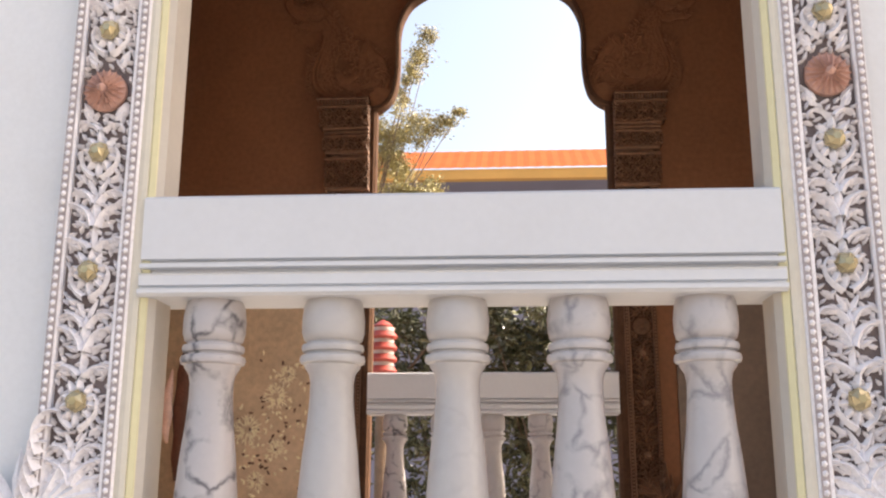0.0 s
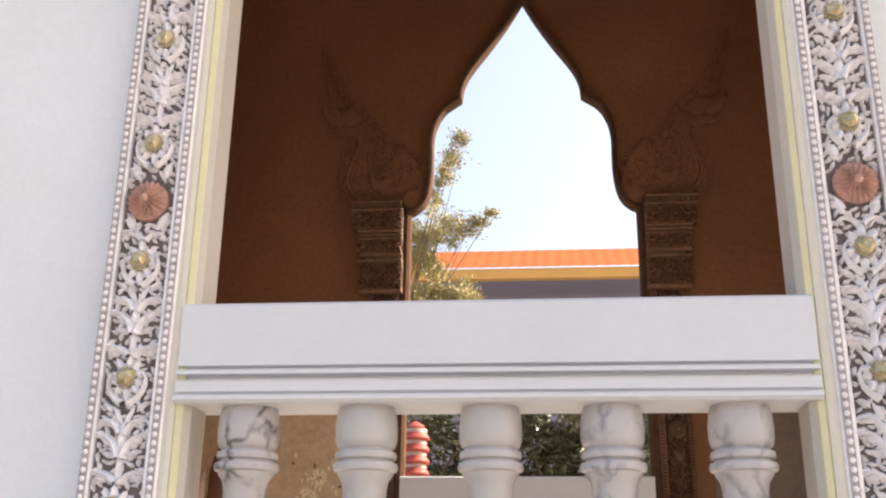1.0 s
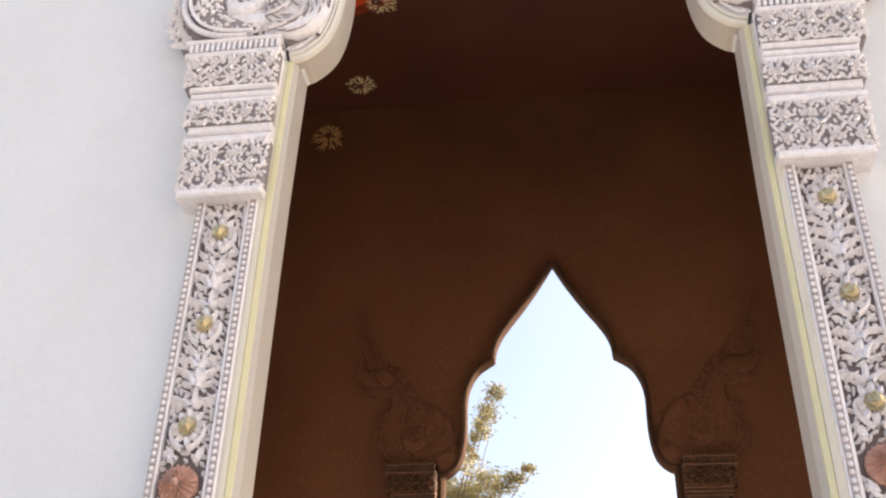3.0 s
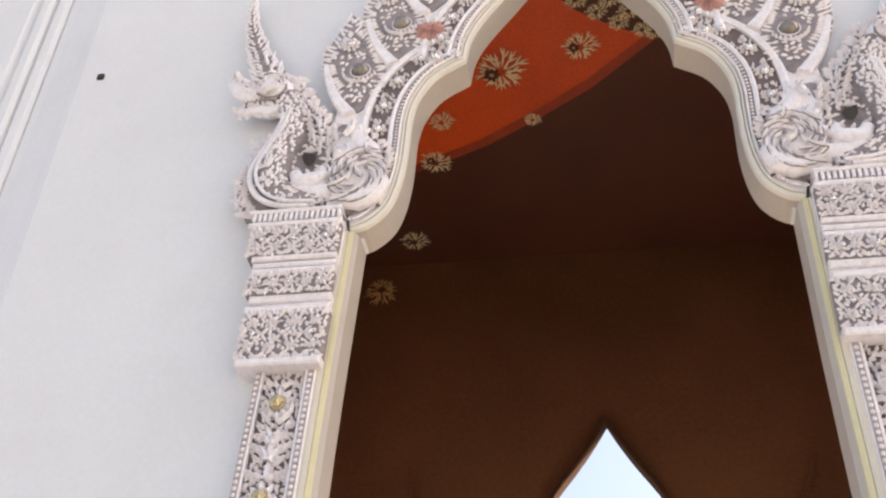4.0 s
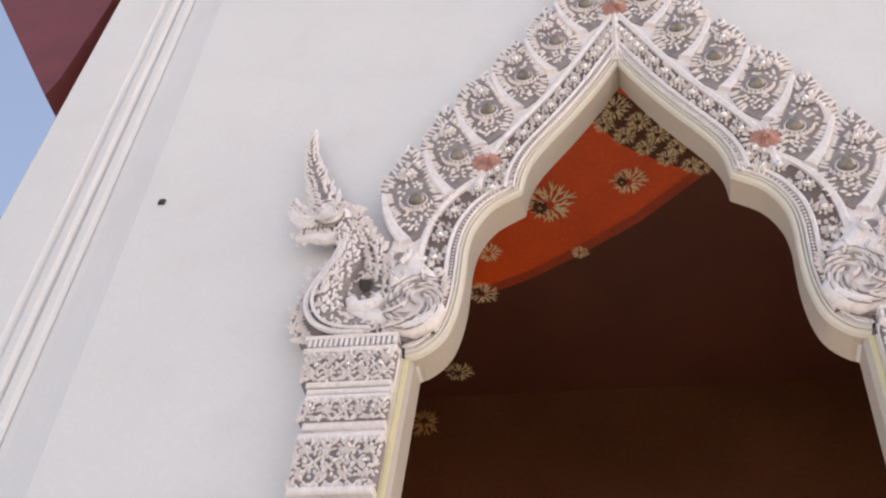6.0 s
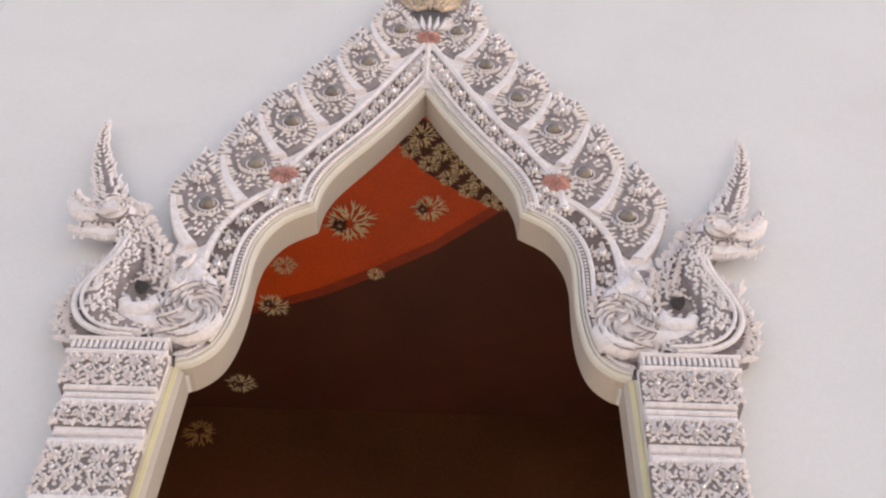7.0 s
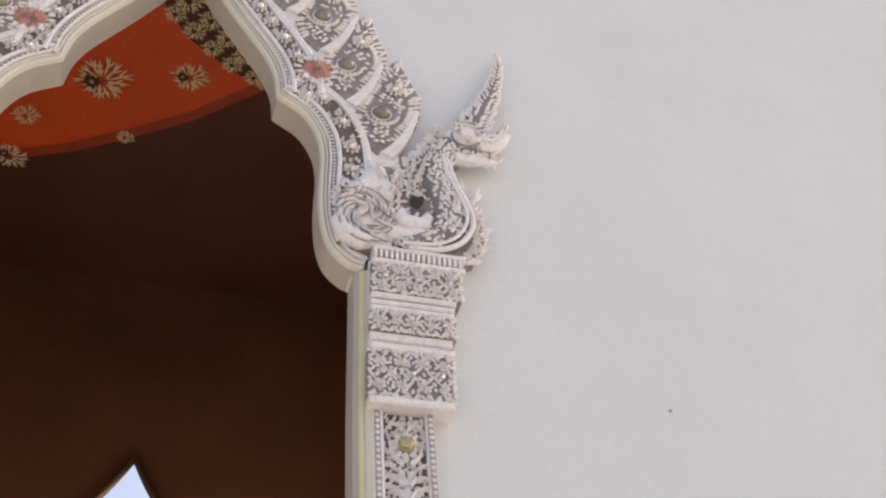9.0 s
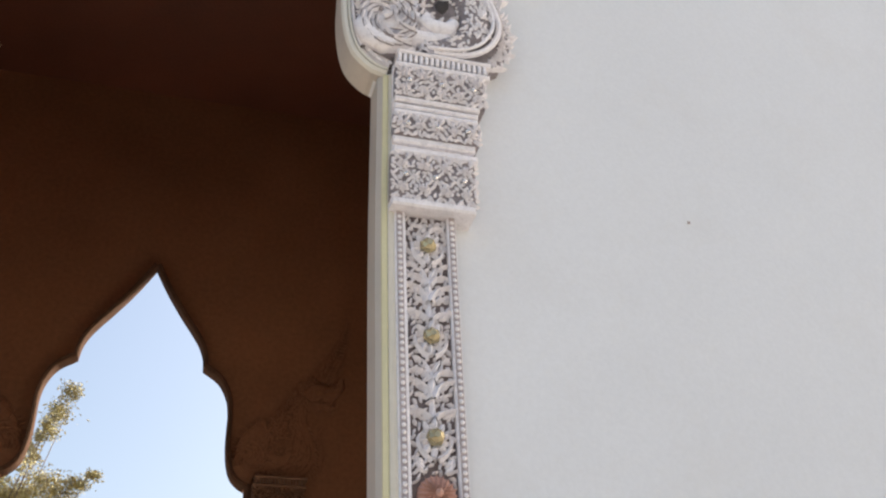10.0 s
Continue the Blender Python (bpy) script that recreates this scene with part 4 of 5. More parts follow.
def surround(y0, stucco, recess, grime_shade, gem, rose, pink, cream, reveal, depth, lean, what):
    """The whole carved frame round one opening; the face of its posts lies at y0."""
    rnd, snakes = random.Random(5), []
    frame_thing = thing("window_surround", (0, y0, 0))
    frame_thing.location = (0, 0, 0)
    tagged(frame_thing, what, "window surround", "carved window surrounds")
    stud_m = stud_mesh(gem, 0.022, 0.020)
    rose_m = mesh("rosette", rosette_shape(0.045), rose)
    pink_m = mesh("rosette", rosette_shape(0.048), pink)
    dome = Shape().add([(0.029 * math.cos(b) * math.cos(6.2832 * k / 16), -0.030 * math.sin(b), 0.029 * math.cos(b) * math.sin(6.2832 * k / 16)) for b in (0.0, 0.4, 0.8, 1.2, 1.5) for k in range(16)],
                       [(16 * j + k, 16 * j + (k + 1) % 16, 16 * j + 16 + (k + 1) % 16, 16 * j + 16 + k) for j in range(4) for k in range(16)] + [tuple(range(64, 80))])
    boss_m = mesh("boss", dome, M_BOSS, True)
    drop_m = stud_mesh(M_MIRROR if gem is M_GEM else gem, 0.0145, 0.012)
    chip_m = stud_mesh(M_MIRROR if gem is M_GEM else gem, 0.0085, 0.008)

    def put(name, me, x, z, h, parent, label=""):
        ob = new(name, me)
        ob.parent = parent
        ob.location = (leaning(x, z) if lean else x, y0 - h, z)
        ob.rotation_euler = (0, rnd.uniform(0, 6.28), 0)
        return tagged(ob, label)

    near = gem is M_GEM
    crest, crest_ground = (stucco, grime_shade) if near else (M_BROWN, M_BROWN_D)
    lining, edge, step, pale_edge, arch_step = Shape(), Shape(), Shape(), Shape(), Shape()
    for side in (1, -1):
        jamb = [(half_width(z), z, 1.0, 0.0) for z in np.linspace(SILL, SPRING, 12)]
        for path in (jamb, LOW_PATH, UP_PATH):
            pa, pb = Shape(), Shape()
            pa.sweep(path, [(0.03, depth), (-0.002, depth), (-0.002, -0.022), (0.010, -0.009)] if path is jamb else [(0.03, depth), (-0.002, depth), (-0.002, -0.012)], y0)
            if path is jamb:
                pb.sweep(path, [(0.009, -0.011), (0.011, -0.006), (0.021, -0.003), (0.024, -0.004)], y0)
                pc = Shape().sweep(path, [(0.023, -0.012), (0.025, -0.001), (0.034, 0.001), (0.046, -0.002)], y0)
                pc = pc if side == 1 else pc.mirrored()
                step.add(pc.v, pc.f)
            else:
                pale_bit = Shape().sweep(path, [(-0.003, -0.014), (0.001, -0.003), (0.010, 0.002), (0.013, -0.008)], y0)
                pale_bit = pale_bit if side == 1 else pale_bit.mirrored()
                pale_edge.add(pale_bit.v, pale_bit.f)
                pc = Shape().sweep(path, [(0.012, -0.01), (0.014, 0.004), (0.019, 0.006), (0.023, -0.03)], y0)
                pc = pc if side == 1 else pc.mirrored()
                arch_step.add(pc.v, pc.f)
            for whole, piece in ((lining, pa), (edge, pb)):
                piece = piece if side == 1 else piece.mirrored()
                whole.add(piece.v, piece.f)
    part("arch_edge", pale_edge, M_PALECREAM if near else cream, frame_thing, "pale cream painted arch edge", lean=lean)
    part("edge_step", step, M_JAMB if near else cream, frame_thing, "pale cream painted step", lean=lean)
    part("arch_step", arch_step, M_PALECREAM if near else cream, frame_thing, "pale cream painted arch step", lean=lean)
    part("reveal", lining, reveal, frame_thing, "off-white plaster reveal", lean=lean)
    part("edge_moulding", edge, cream, frame_thing, "cream yellow painted edge", lean=lean)

    for side in (1, -1):
        flip = (lambda s: s) if side == 1 else (lambda s: s.mirrored())
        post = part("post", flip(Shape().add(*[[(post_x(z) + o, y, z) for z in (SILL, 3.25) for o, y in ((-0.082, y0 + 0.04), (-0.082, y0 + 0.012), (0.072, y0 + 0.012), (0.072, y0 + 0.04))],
                                              [(0, 1, 5, 4), (1, 2, 6, 5), (2, 3, 7, 6), (0, 4, 7, 3)]])), recess, frame_thing, "mauve ground behind the carving, darkened for its shade", lean=lean)
        for lo, hi, nm in ((-0.082, -0.054, "inner_fillet"), (0.050, 0.072, "outer_fillet")):
            line = [(post_x(z), z, 1.0, 0.0) for z in np.linspace(SILL, 3.245, 10)]
            sec = [(lo, -0.04), (lo, 0.0), (lo + 0.003, 0.004), (hi - 0.003, 0.004), (hi, 0.0), (hi, -0.02)]
            part(nm, flip(Shape().sweep(line, sec, y0)), stucco, post, lean=lean)
        groove = Shape()
        for o in (-0.070, 0.062):
            line = [(post_x(z) + o, z, 1.0, 0.0) for z in np.linspace(SILL, 3.24, 10)]
            groove.sweep(line, [(-0.0075, 0.0), (-0.0075, 0.0052), (0.0075, 0.0052), (0.0075, 0.0)], y0)
        part("bead_groove", flip(groove), M_BEADGROUND if near else recess, post, lean=lean)
        beads = Shape()
        for o in (-0.070, 0.062):
            for z in np.arange(SILL + 0.01, 3.24, 0.0165):
                beads.bead(post_x(z) + o, z, 0.005, 0.0062, y0)
        tagged(part("beading", flip(beads), stucco, post, lean=lean), kind="stuff")
        part("leaf_carving", flip(carved_panel(y0, rnd)), stucco, post, "carved scrolling leaves", lean=lean)
        for z in STUDS:
            put("stud", stud_m, side * post_x(z), z, 0.004, post, "faceted gold glass stud")
        put("rosette", rose_m, side * post_x(2.53), 2.53, 0.004, post, "round copper-pink rosette")
        foot = Shape()
        for k in range(9):
            a = 0.2 + 0.30 * k
            foot.petal(post_x(1.7) + 0.06, 1.62 + 0.012 * k, a, 0.20 - 0.008 * k, 0.05, 0.02, -0.01, y0, bend=0.25)
            foot.petal(post_x(1.7) + 0.08, 1.60 + 0.012 * k, a, 0.13 - 0.006 * k, 0.04, 0.022, 0.0, y0, bend=0.2)
            foot.scroll(post_x(1.7) + 0.06, 1.58 + 0.03 * k, 0.3 + 0.1 * k, 0.11, 3.0, 0.022, 0.018, 0.006, y0)
        part("foot_leaf", flip(foot), stucco, frame_thing, "carved leaf spray at the post's foot", lean=lean)

        capital = part("capital", flip(Shape().box(0.604, 0.79, y0 - 0.015, y0 + 0.038, 3.250, 3.715, 0.004)), stucco, frame_thing, "carved stepped capital", lean=lean)
        for name, x0, x1, z0, z1, h, rows, cell in (("leaf_band", 0.600, 0.820, 3.262, 3.405, 0.028, 2, 0.050), ("bead_band", 0.604, 0.833, 3.462, 3.528, 0.032, 1, 0.046),
                                                    ("jewel_band", 0.606, 0.853, 3.588, 3.690, 0.036, 2, 0.048)):
            band = part(name, flip(Shape().box(x0, x1, y0 - h, y0 + 0.04, z0, z1, 0.006)), grime_shade, capital, lean=lean)
            part("carving", flip(carved_band(x0, x1, z0, z1, h, y0, rnd, rows, cell)), stucco, band.parent, lean=lean)
            for i in range(3):
                put("chip", chip_m, side * (x0 + 0.035 + i * (x1 - x0 - 0.07) / 2), (z0 + z1) / 2, h + 0.008, capital)
        for x0, x1, z0, z1, h in ((0.600, 0.815, 3.240, 3.262, 0.038), (0.602, 0.826, 3.405, 3.425, 0.034), (0.603, 0.822, 3.440, 3.462, 0.030), (0.604, 0.830, 3.528, 3.545, 0.038),
                                  (0.604, 0.832, 3.552, 3.568, 0.034), (0.605, 0.836, 3.572, 3.588, 0.040), (0.606, 0.868, 3.690, 3.706, 0.044), (0.610, 0.872, 3.736, 3.750, 0.046)):
            part("moulding", flip(Shape().box(x0, x1, y0 - h, y0 + 0.04, z0, z1, 0.005)), stucco, capital, lean=lean)
        dent = Shape()
        for i in range(17):
            dent.box(0.612 + i * 0.0148, 0.621 + i * 0.0148, y0 - 0.044, y0 - 0.02, 3.708, 3.734, 0.002)
        part("dentils", flip(dent), stucco, capital, lean=lean)

        part("arch_spring", flip(Shape().sweep(LOW_PATH[:9], [(0.020, -0.04), (0.020, -0.004), (0.100, -0.004), (0.100, -0.04)], y0)), crest, frame_thing, lean=lean)
        if near:
            for nm, path, h, clip in (("arch_band", LOW_PATH[6:], 0.0, None), ("arch_band", beyond(UP_PATH), 0.004, "right")):
                arch = part(nm, flip(Shape().sweep(path, [(0.022, -0.04), (0.022, h), (0.15, h), (0.15, -0.04)], y0, clip)), recess, frame_thing, lean=lean)
                for lo, hi in ((0.022, 0.030), (0.046, 0.060), (0.126, 0.150)):
                    part("fillet", flip(Shape().sweep(path, [(lo, h - 0.02), (lo, h + 0.010), ((lo + hi) / 2, h + 0.016), (hi, h + 0.010), (hi, h - 0.02)], y0, clip)), crest, arch, lean=lean)
                if path:
                    back = [q for q in path if q[1] > 4.05]
                    part("crest_backing", flip(Shape().sweep(back, [(0.149, -0.04), (0.149, 0.004), (0.235, 0.004), (0.235, -0.04)], y0, clip)), crest, arch, lean=lean)
                beads, carve = Shape(), Shape()
                length = LOW_LEN if clip is None else UP_LEN
                fine_path, _ = smooth_line(LOWER if clip is None else UPPER, int(length / 0.0135))
                if clip:
                    fine_path = beyond(fine_path, 0.40, 30)
                for u, v, nu, nv in fine_path:
                    if clip is None or u + nu * 0.038 > 0.0:
                        beads.bead(u + nu * 0.038, v + nv * 0.038, h + 0.004, 0.0062, y0)
                mid_path, _ = smooth_line(LOWER if clip is None else UPPER, int(length / 0.072))
                if clip:
                    mid_path = beyond(mid_path, 0.40, 10)
                for i, (u, v, nu, nv) in enumerate(mid_path):
                    cu, cv = u + nu * 0.093, v + nv * 0.093
                    if clip and cu < 0.012 or (clip is None and v < 3.86):
                        continue
                    a = math.atan2(nv, nu)
                    for k in range(8):
                        carve.petal(cu + 0.010 * math.cos(a + 0.785 * k), cv + 0.010 * math.sin(a + 0.785 * k), a + 0.785 * k, 0.019, 0.0105, 0.015, h + 0.001, y0)
                    for m in (0.024, 0.036, 0.048):
                        for o in (-0.020, 0.0, 0.020):
                            d = rnd.uniform(0, 6.28)
                            carve.petal(cu + nu * o - nv * m, cv + nv * o + nu * m, d, 0.0165, 0.0085, 0.014, h + 0.001, y0, bend=rnd.uniform(-0.4, 0.4))
                    put("chip", drop_m, side * cu, cv, h + 0.010, arch)
                tagged(part("beading", flip(beads), crest, arch, lean=lean), kind="stuff")
                part("leaf_carving", flip(carve), crest, arch, lean=lean)

            for g, t, swell in zip(GEMS, TIPS, (1.17, 1.22, 1.08, 1.03, 1.0, 1.0)):
                plate_, lobes, rib, cup, bud = flame_leaf(g, t, y0, rnd, swell)
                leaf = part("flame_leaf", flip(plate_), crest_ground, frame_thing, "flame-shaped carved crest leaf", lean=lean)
                part("lobes", flip(lobes), crest, leaf, lean=lean)
                part("rib", flip(rib), crest, leaf, lean=lean)
                part("cup", flip(cup), crest, leaf, lean=lean)
                put("boss", boss_m, side * g[0], g[1], 0.012, leaf, "mauve-grey glazed round boss")
                put("chip", drop_m, side * bud[0], bud[1], 0.028, leaf)
            put("rosette", pink_m, side * 0.432, 4.505, 0.020, frame_thing, "faded pink rosette")
            halo = Shape()
            for k in range(14):
                halo.petal(0.432 + 0.044 * math.cos(0.449 * k), 4.505 + 0.044 * math.sin(0.449 * k), 0.449 * k, 0.030, 0.014, 0.008, 0.018, y0)
            part("rosette_leaves", flip(halo), crest, frame_thing, lean=lean)
        ground_, relief, hollow = serpent(y0)
        snake = part("serpent_finial", flip(relief), crest, None, "white stucco serpent head finial on the capital" if near else "dark brown serpent head finial on the capital", lean=lean, smooth=True, sharp=42)
        join(snake, flip(ground_), crest_ground, lean)
        join(snake, flip(hollow), M_HOLLOW if near else crest_ground, lean)
        snakes.append(snake)
        tagged(snake, category="finial", group="serpent finials")
    if near:
        part("apex_block", Shape().box(-0.022, 0.022, y0 - 0.006, y0 + 0.03, 5.064, 5.12, 0.004), crest, frame_thing, lean=lean)
        put("rosette", pink_m, 0.0, 5.402, 0.022, frame_thing, "faded pink rosette")
        ridge = Shape()
        for k in range(5):
            ridge.petal(0.0, 5.075 + 0.055 * k, 1.5708, 0.085, 0.036, 0.022, 0.008, y0)
        part("apex_ridge", ridge, crest, frame_thing, lean=lean)
        top, dusk = Shape(), Shape()
        for r, n, h, z in ((0.25, 13, 0.006, 5.60), (0.19, 13, 0.014, 5.59), (0.13, 11, 0.022, 5.58), (0.08, 7, 0.030, 5.57)):
            for k in range(n):
                q = (k - (n - 1) / 2) / n
                a = 1.5708 + q * 2.1 + rnd.uniform(-0.05, 0.05)
                l = r * rnd.uniform(0.9, 1.05) * (1 - 0.35 * abs(q))
                top.petal(0.05 * math.cos(a), z + 0.03 * math.sin(a), a, l, 0.017, 0.009, h, y0, bend=-0.5 * q)
                dusk.petal(0.05 * math.cos(a + 0.06), z + 0.03 * math.sin(a + 0.06), a + 0.08, 0.9 * l, 0.016, 0.005, h - 0.003, y0, bend=-0.5 * q)
                for d in (-0.45, 0.45):
                    top.petal(0.6 * l * math.cos(a), z + 0.6 * l * math.sin(a), a + d, 0.26 * l, 0.010, 0.007, h + 0.004, y0)
        for side in (-1, 1):
            for k in range(5):
                dusk.petal(side * (0.10 + 0.014 * k), 5.66 + 0.022 * k, 1.5708 - side * (0.9 - 0.1 * k), 0.085, 0.034, 0.014, 0.010, y0, bend=side * 0.3)
        bud = Shape()
        for r, n, h, z in ((0.16, 11, 0.008, 5.45), (0.12, 9, 0.016, 5.45), (0.08, 7, 0.024, 5.45)):
            for k in range(n):
                q = (k - (n - 1) / 2) / n
                bud.petal(0.05 * math.sin(2.4 * q), z, 1.5708 - q * 2.2, r * (1 - 0.3 * abs(q)), 0.018, 0.008, h, y0, bend=0.4 * q)
        part("lotus_bud", bud, crest, frame_thing, lean=lean)
        part("spray_shade", dusk, crest_ground, frame_thing, "dark mauve side leaves, and darkened gaps between the spray's petals", lean=lean)
        part("top_flower", top, M_FAN if near else M_BROWN, frame_thing, "carved palm spray above the apex", lean=lean)
    return frame_thing, snakes


surround(0.0, M_STUCCO, M_RECESS, M_GRIME_SHADE, M_GEM, M_COPPER, M_PINK, M_CREAM, M_REVEAL, -SKIN, True, "white carved stucco window surround with gold glass studs")
far_frame, far_snakes = surround(NORTH - 0.04, M_BROWN_C, M_BROWN_R, M_BROWN_R, M_BROWN_C, M_BROWN_C, M_BROWN_C, M_BROWN_R, M_BROWN_R, -0.085, False, "brown painted carved surround of the far window")


for ob in far_snakes:
    for v in ob.data.vertices:
        v.co.y = NORTH + 0.28 * (v.co.y - NORTH)
for ob in (*far_frame.children_recursive, *far_snakes):
    if ob.location.length > 0.5:
        ob.location.x, ob.location.z = far_shape(ob.location.x, ob.location.z)
    else:
        for v in ob.data.vertices:
            v.co.x, v.co.z = far_shape(v.co.x, v.co.z)

# ---- balustrades ----
def balustrade(y0, what):
    b = thing("balustrade")
    tagged(b, what, "balustrade", "balustrades")
    rail = Shape()
    sec = [(0.145, 2.117), (0.004, 2.117), (-0.004, 2.123), (-0.004, 2.131), (0.010, 2.133), (0.010, 2.137), (0.002, 2.139), (0.002, 2.158), (-0.001, 2.161), (0.022, 2.163), (0.022, 2.171), (0.002, 2.173), (0.002, 2.181), (0.020, 2.183), (0.020, 2.188),
           (0.006, 2.190), (0.006, 2.309), (0.014, 2.315), (0.145, 2.315)]
    k = len(sec)
    rail.add([(x, y0 + y - 0.022, z - 0.005) for x in (-0.604, 0.598) for y, z in sec], [(i, (i + 1) % k, k + (i + 1) % k, k + i) for i in range(k)] + [tuple(range(k)), tuple(range(2 * k - 1, k - 1, -1))])
    part("handrail", rail, M_RAIL, b, "white painted moulded handrail")
    part("plinth", Shape().box(-0.604, 0.604, y0 + 0.0, y0 + 0.21, SILL, 1.47, 0.008), M_RAIL, b)
    profile = [(0.051, 2.116), (0.057, 2.102), (0.0600, 2.075), (0.0595, 2.050), (0.0555, 2.036), (0.050, 2.033), (0.050, 2.029), (0.0575, 2.027), (0.0595, 2.021), (0.0575, 2.014), (0.051, 2.012), (0.051, 2.008),
               (0.0605, 2.006), (0.0625, 1.999), (0.0605, 1.992), (0.053, 1.989), (0.053, 1.985), (0.0440, 1.972), (0.0410, 1.955), (0.0415, 1.925), (0.045, 1.880), (0.052, 1.82), (0.058, 1.75), (0.062, 1.68), (0.064, 1.63), (0.058, 1.58), (0.045, 1.55),
               (0.055, 1.54), (0.060, 1.53), (0.055, 1.52), (0.062, 1.51), (0.062, 1.468)]
    for i, x in enumerate((-0.474, -0.242, -0.004, 0.225, 0.461)):
        ob = part("baluster", Shape().lathe(profile, 0, 0, 28), M_PALE if i in (1, 2) else M_CRACKED if i == 0 else M_MARBLE, b, "turned veined marble baluster" if i not in (1, 2) else "turned plain pale marble baluster", smooth=True, sharp=50)
        ob.location = (x, y0 + 0.054, 0)
    return b


balustrade(0.012, "white handrail on turned marble balusters")
balustrade(3.08, "shaded white handrail on turned marble balusters")

# ---- the tapering corner pilaster of the front ----
p = thing("pilaster")
tagged(p, "white plastered corner pilaster with twin beads", "pilaster")
def batter(z):
    return -1.86 - 0.062 * (z - 3.2)


line = [(batter(z), z, 1.0, 0.0) for z in np.linspace(0, 7.9, 12)]
for nm, sec in (("shaft", [(-0.26, 0.30), (-0.26, 0.062), (-0.245, 0.050), (-0.012, 0.050), (0.0, 0.062), (0.012, 0.074), (0.016, 0.30)]),
                ("bead_strip", [(0.014, 0.10), (0.018, 0.060), (0.030, 0.052), (0.056, 0.052), (0.068, 0.062), (0.074, 0.080), (0.076, 0.10)]),
                ("bead_strip", [(0.076, 0.10), (0.082, 0.066), (0.092, 0.060), (0.118, 0.062), (0.130, 0.074), (0.134, 0.10)]),
                ("cove", [(0.134, 0.10), (0.136, 0.078), (0.165, 0.075), (0.260, 0.053), (0.285, 0.045), (0.305, FRONT), (0.306, SKIN)])):
    part(nm, Shape().sweep(line, [(o, -y) for o, y in sec]), M_WALL, p)
an = Shape().box(-1.570, -1.548, 0.028, FRONT, 4.498, 4.520, 0.004)
tagged(part("wall_anchor", an, M_DOT), "small dark iron anchor in white wall", "anchor")
tagged(part("wall_anchor", Shape().box(1.449, 1.456, 0.034, FRONT, 3.361, 3.368, 0.002), M_BEADGROUND), "tiny grey iron anchor in white wall", "anchor")

# dark red eave end beside the corner
ev = plate([(-2.42, 5.42), (-2.40, 5.55), (-2.40, 6.3), (-2.20, 6.4), (-2.20, 7.92), (-3.9, 7.92), (-3.45, 6.95)], None, 0.105, 0.4)
tagged(part("eave_board", ev, M_DKRED), "dark red painted wooden eave end", "eave")

# ---- the yard behind: building, post, trees ----
bld = thing("temple_hall")
tagged(bld, "long hall with an orange tiled roof and yellow fascia", "building")
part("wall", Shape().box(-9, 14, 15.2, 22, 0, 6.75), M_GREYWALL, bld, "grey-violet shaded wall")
part("fascia", Shape().box(-9.5, 14.5, 14.15, 14.3, 6.68, 6.85), M_TRIM, bld, "yellow-orange fascia board")
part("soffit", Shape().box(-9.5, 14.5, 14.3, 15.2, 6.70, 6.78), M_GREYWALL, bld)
tiles = Shape()
for i in range(120):
    x = -9.5 + i * 0.2
    tiles.add([(x, 14.12, 6.86), (x + 0.10, 14.12, 6.866), (x + 0.2, 14.12, 6.86), (x, 15.6, 7.64), (x + 0.1, 15.6, 7.646), (x + 0.2, 15.6, 7.64)], [(0, 1, 4, 3), (1, 2, 5, 4)])
tagged(part("roof_tiles", tiles, M_TILE, bld, "orange glazed tiles"), kind="stuff")
part("ridge", Shape().box(-9.5, 14.5, 15.58, 15.7, 7.50, 7.64, 0.03), M_TILE, bld)


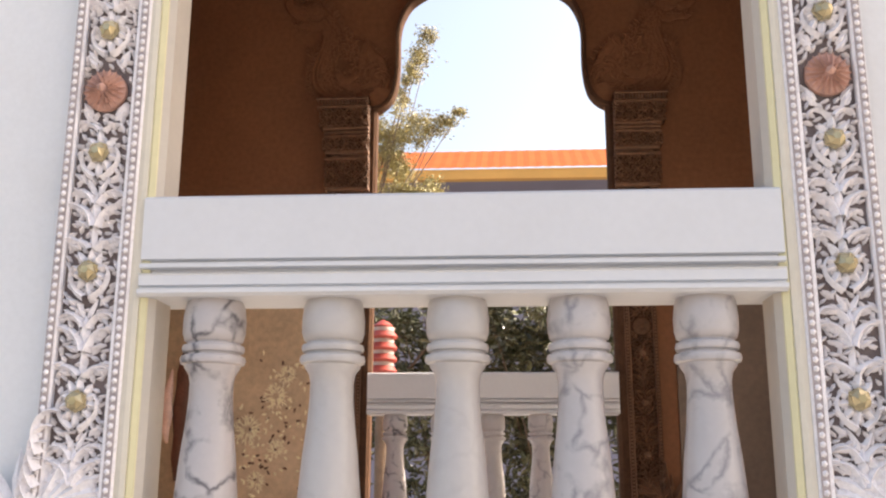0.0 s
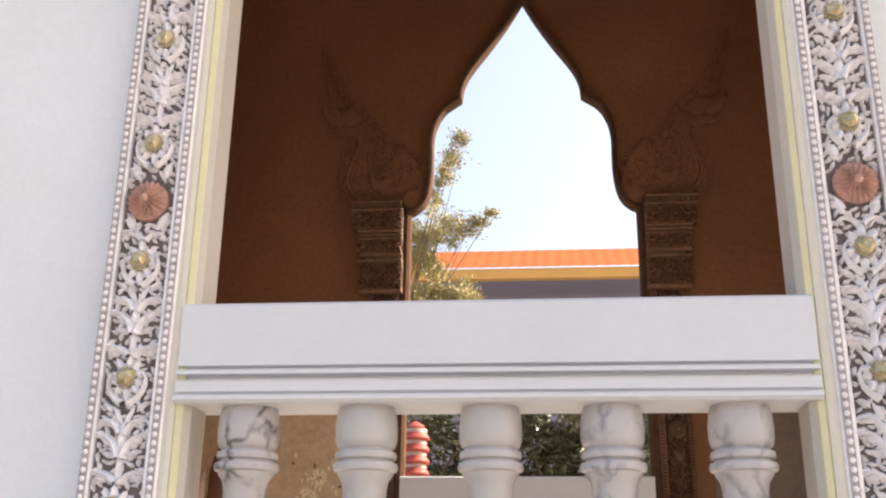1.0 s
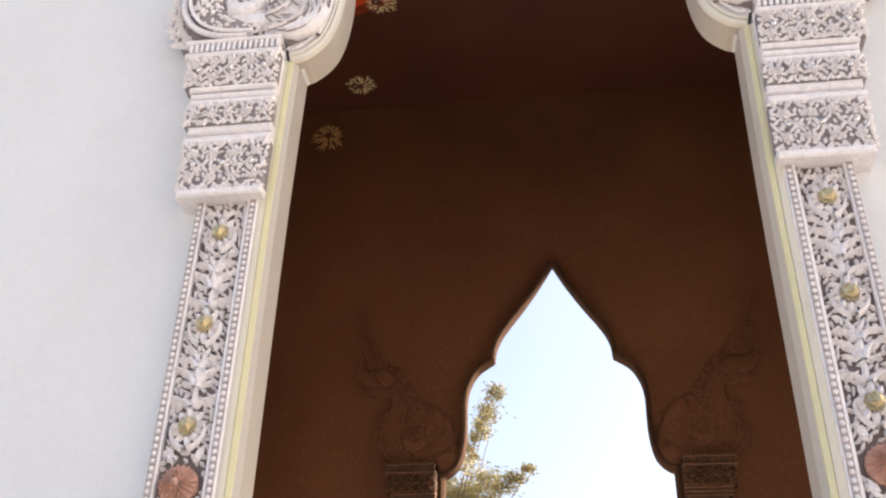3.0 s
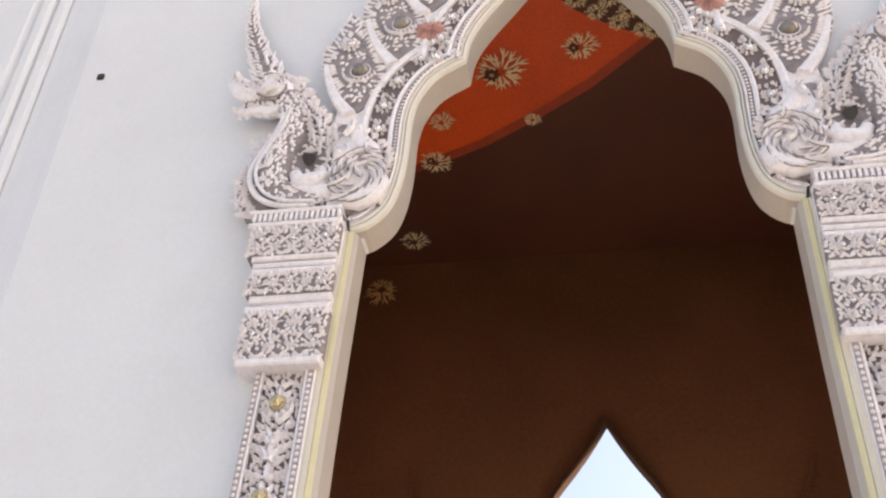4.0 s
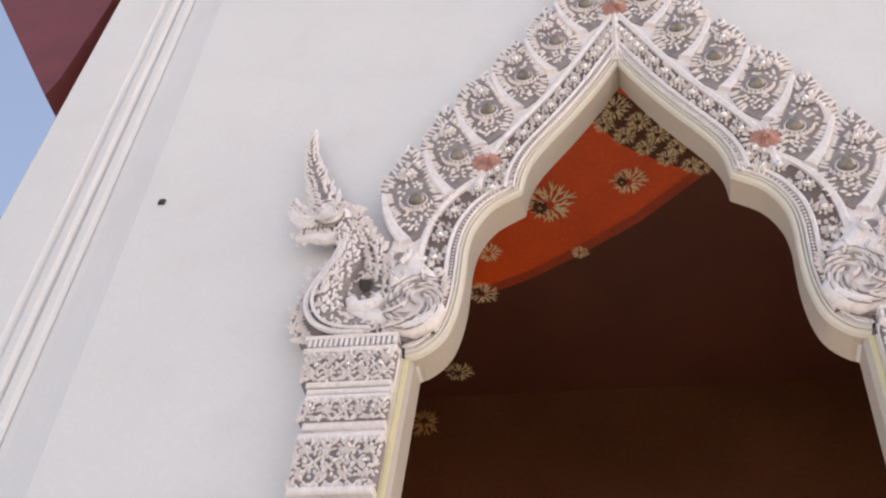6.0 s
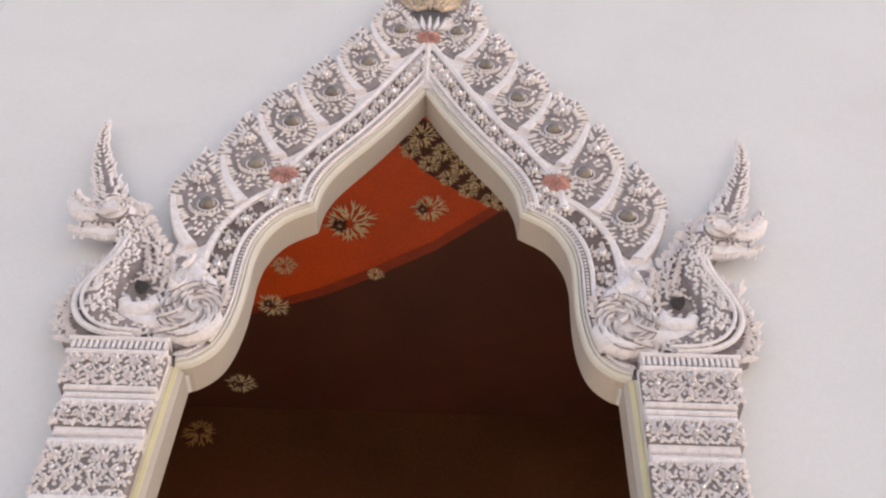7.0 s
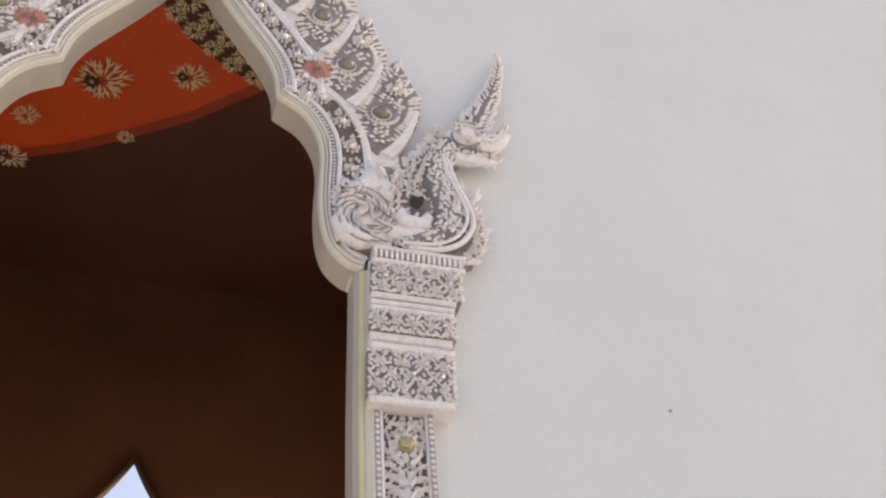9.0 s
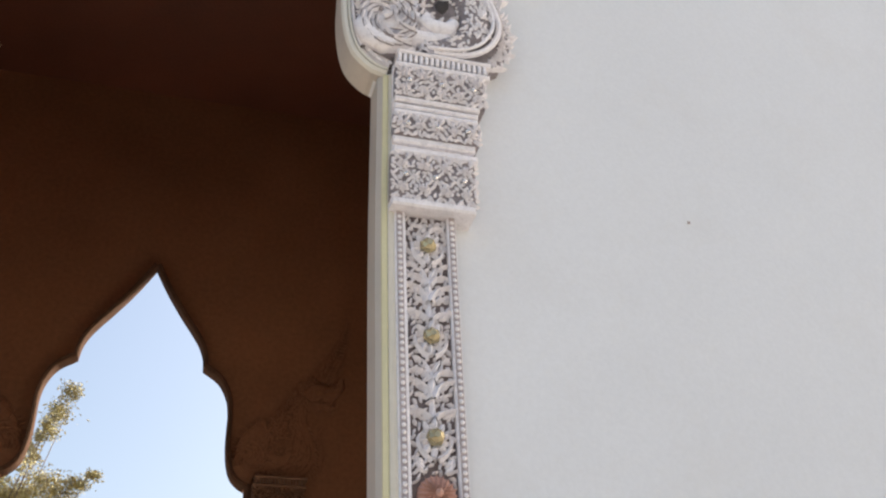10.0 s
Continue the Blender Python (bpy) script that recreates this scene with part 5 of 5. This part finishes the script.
def tree(name, base, height, crown, leaf_count, leaf, material, seed, what, spread=1.0):
    rnd = random.Random(seed)
    t = thing(name, base)
    tagged(t, what, name.replace("_", " "))
    s, c = Shape(), Shape()
    wob = [(rnd.uniform(-0.08, 0.08) * i, rnd.uniform(-0.08, 0.08) * i, height * i / 6) for i in range(7)]
    s.tube(wob, [0.055 * height / 3 * (1 - 0.13 * i) for i in range(7)], 8)
    ends = []
    for i in range(18):
        k = rnd.randint(2, 6)
        p = Vector(wob[k])
        cx, cy, cz, rx, rz = crown[i % len(crown)]
        e = Vector((cx + rnd.uniform(-0.7, 0.7) * rx, cy + rnd.uniform(-0.7, 0.7) * rx, cz + rnd.uniform(-0.7, 0.7) * rz))
        m = p.lerp(e, 0.5) + Vector((rnd.uniform(-0.1, 0.1), rnd.uniform(-0.1, 0.1), 0.15))
        s.tube([p, m, e], [0.018 * height / 5, 0.009 * height / 5, 0.003 * height / 5], 6)
        ends.append(e)
    clumps = []
    for cx, cy, cz, rx, rz in crown:
        for _ in range(max(6, int(22 * rx * spread))):
            v = Vector((rnd.gauss(0, 1), rnd.gauss(0, 1), rnd.gauss(0, 1))).normalized() * rnd.uniform(0.45, 1.0)
            clumps.append((Vector((cx + v.x * rx, cy + v.y * rx, cz + v.z * rz)), rnd.uniform(0.10, 0.24) * (0.5 + rx * 0.5) * min(1.0, rx / 0.15), rx))
    for o, r, _ in rnd.choices(clumps, [c_[2] for c_ in clumps], k=leaf_count):
        p = o + Vector((rnd.gauss(0, r * 0.6), rnd.gauss(0, r * 0.6), rnd.gauss(0, r * 0.55)))
        d = Vector((rnd.gauss(0, 1), rnd.gauss(0, 1), rnd.gauss(-0.2, 0.7))).normalized()
        q = d.cross(Vector((rnd.gauss(0, 1), rnd.gauss(0, 1), rnd.gauss(0, 1)))).normalized()
        l = leaf * rnd.uniform(0.6, 1.2)
        up = d.cross(q) * l * 0.12
        c.add([p, p + d * l * 0.5 + q * l * 0.19 + up, p + d * l, p + d * l * 0.5 - q * l * 0.19 + up], [(0, 1, 2), (0, 2, 3)])
    part("trunk", s, M_BARK, t)
    tagged(part("crown", c, material, t), kind="stuff")
    return t


tree("garden_tree", (-1.9, 9.0, 0), 5.2, ((0.58, 0, 5.72, 0.30, 0.24), (0.88, 0, 5.68, 0.28, 0.20), (1.08, 0, 5.70, 0.17, 0.13), (1.27, 0, 5.79, 0.10, 0.05), (1.42, 0, 5.87, 0.06, 0.03),
     (0.60, 0.1, 5.36, 0.34, 0.16), (0.62, 0, 4.88, 0.42, 0.26), (0.98, 0, 4.84, 0.32, 0.28), (0.7, 0, 4.4, 0.5, 0.4), (0.3, 0, 5.1, 0.4, 0.4),
     (1.06, 0, 6.78, 0.10, 0.10), (0.99, 0, 6.62, 0.12, 0.12), (0.93, 0, 6.46, 0.12, 0.12), (0.86, 0, 6.30, 0.10, 0.12), (0.78, 0, 6.10, 0.10, 0.12)), 26000, 0.046, M_LEAF, 4, "slender tree with sunlit olive-yellow small leaves", 1.6)
tree("tall_tree", (-10.5, 6.5, 0), 9.5, ((0.3, 0, 10.5, 1.6, 1.3), (-1.5, 0.4, 9.0, 2.0, 1.6), (-0.6, -0.2, 7.6, 1.6, 1.2)), 7000, 0.16, M_LEAFDK, 9, "tall leafy green tree beyond the shrine")
for i, (x, y, h) in enumerate(((-2.5, 7.4, 3.0), (-0.7, 7.8, 3.1), (0.55, 7.6, 3.2), (1.9, 7.9, 3.0))):
    tree("shrub", (x, y, 0), h, ((0, 0, h * 0.45, 0.85, 0.9), (0.1, 0.1, h * 0.8, 0.9, 0.8), (0.3, 0.1, h * 1.0, 0.8, 0.7), (-0.35, 0, h * 1.1, 0.7, 0.6)), 9000, 0.11, M_LEAFDK, 20 + i, "dense dark green shrub behind the shrine", 1.6)

post_t = thing("lantern_post", (-0.975, 6.5, 0))
tagged(post_t, "red lacquered post with white bands in the yard", "post")
part("shaft", Shape().lathe([(0.05, 0), (0.05, 2.7), (0.0, 2.7)], 0, 0, 16), M_BARK, post_t, smooth=True, sharp=40)
for z in (2.68, 2.775, 2.87, 2.965):
    part("tier", Shape().lathe([(0.0, z), (0.112, z), (0.125, z + 0.02), (0.092, z + 0.065), (0.0, z + 0.065)], 0, 0, 16), M_REDPOST, post_t, smooth=True, sharp=40)
    part("white_band", Shape().lathe([(0.0, z + 0.065), (0.096, z + 0.065), (0.096, z + 0.094), (0.0, z + 0.094)], 0, 0, 16), M_WHITEPOST, post_t, "white painted band", smooth=True, sharp=40)
part("finial", Shape().lathe([(0.07, 3.055), (0.085, 3.075), (0.05, 3.105), (0.0, 3.13)], 0, 0, 12), M_REDPOST, post_t, smooth=True, sharp=40)

# ---- added banner shape leaning in the far corner: its pale flap stands in for a sunlit spot ----
ban = thing("furled_banner", (-1.49, 3.00, 1.35))
tagged(ban, "added banner shape standing in for a sunlit spot in the corner", "banner")
part("pole", Shape().tube([(0, 0.04, 0), (0.004, 0.05, 1.25)], [0.014, 0.012], 8), M_BROWN_C, ban)
fold = [(0.02, 0.0, 0.45), (0.012, -0.004, 0.55), (0.022, -0.002, 0.66), (0.010, 0.0, 0.77), (0.018, 0.0, 0.87), (0.008, 0.01, 0.96), (0.004, 0.03, 1.04), (0.002, 0.045, 1.10)]
part("cloth", Shape().tube(fold, [0.036, 0.046, 0.050, 0.052, 0.048, 0.040, 0.026, 0.008], 14, 0.8), M_BANNER, ban, "dark brown surround of the sunlit spot", smooth=True)
flap = [(-0.050, -0.030, 0.62), (-0.058, -0.036, 0.68), (-0.052, -0.038, 0.75), (-0.060, -0.036, 0.82), (-0.052, -0.030, 0.89), (-0.046, -0.020, 0.97)]
part("stripe", Shape().tube(flap, [0.006, 0.020, 0.027, 0.026, 0.018, 0.003], 12, 0.6), M_FLAP, ban, "pale pink flap coloured as the sunlit spot", smooth=True)
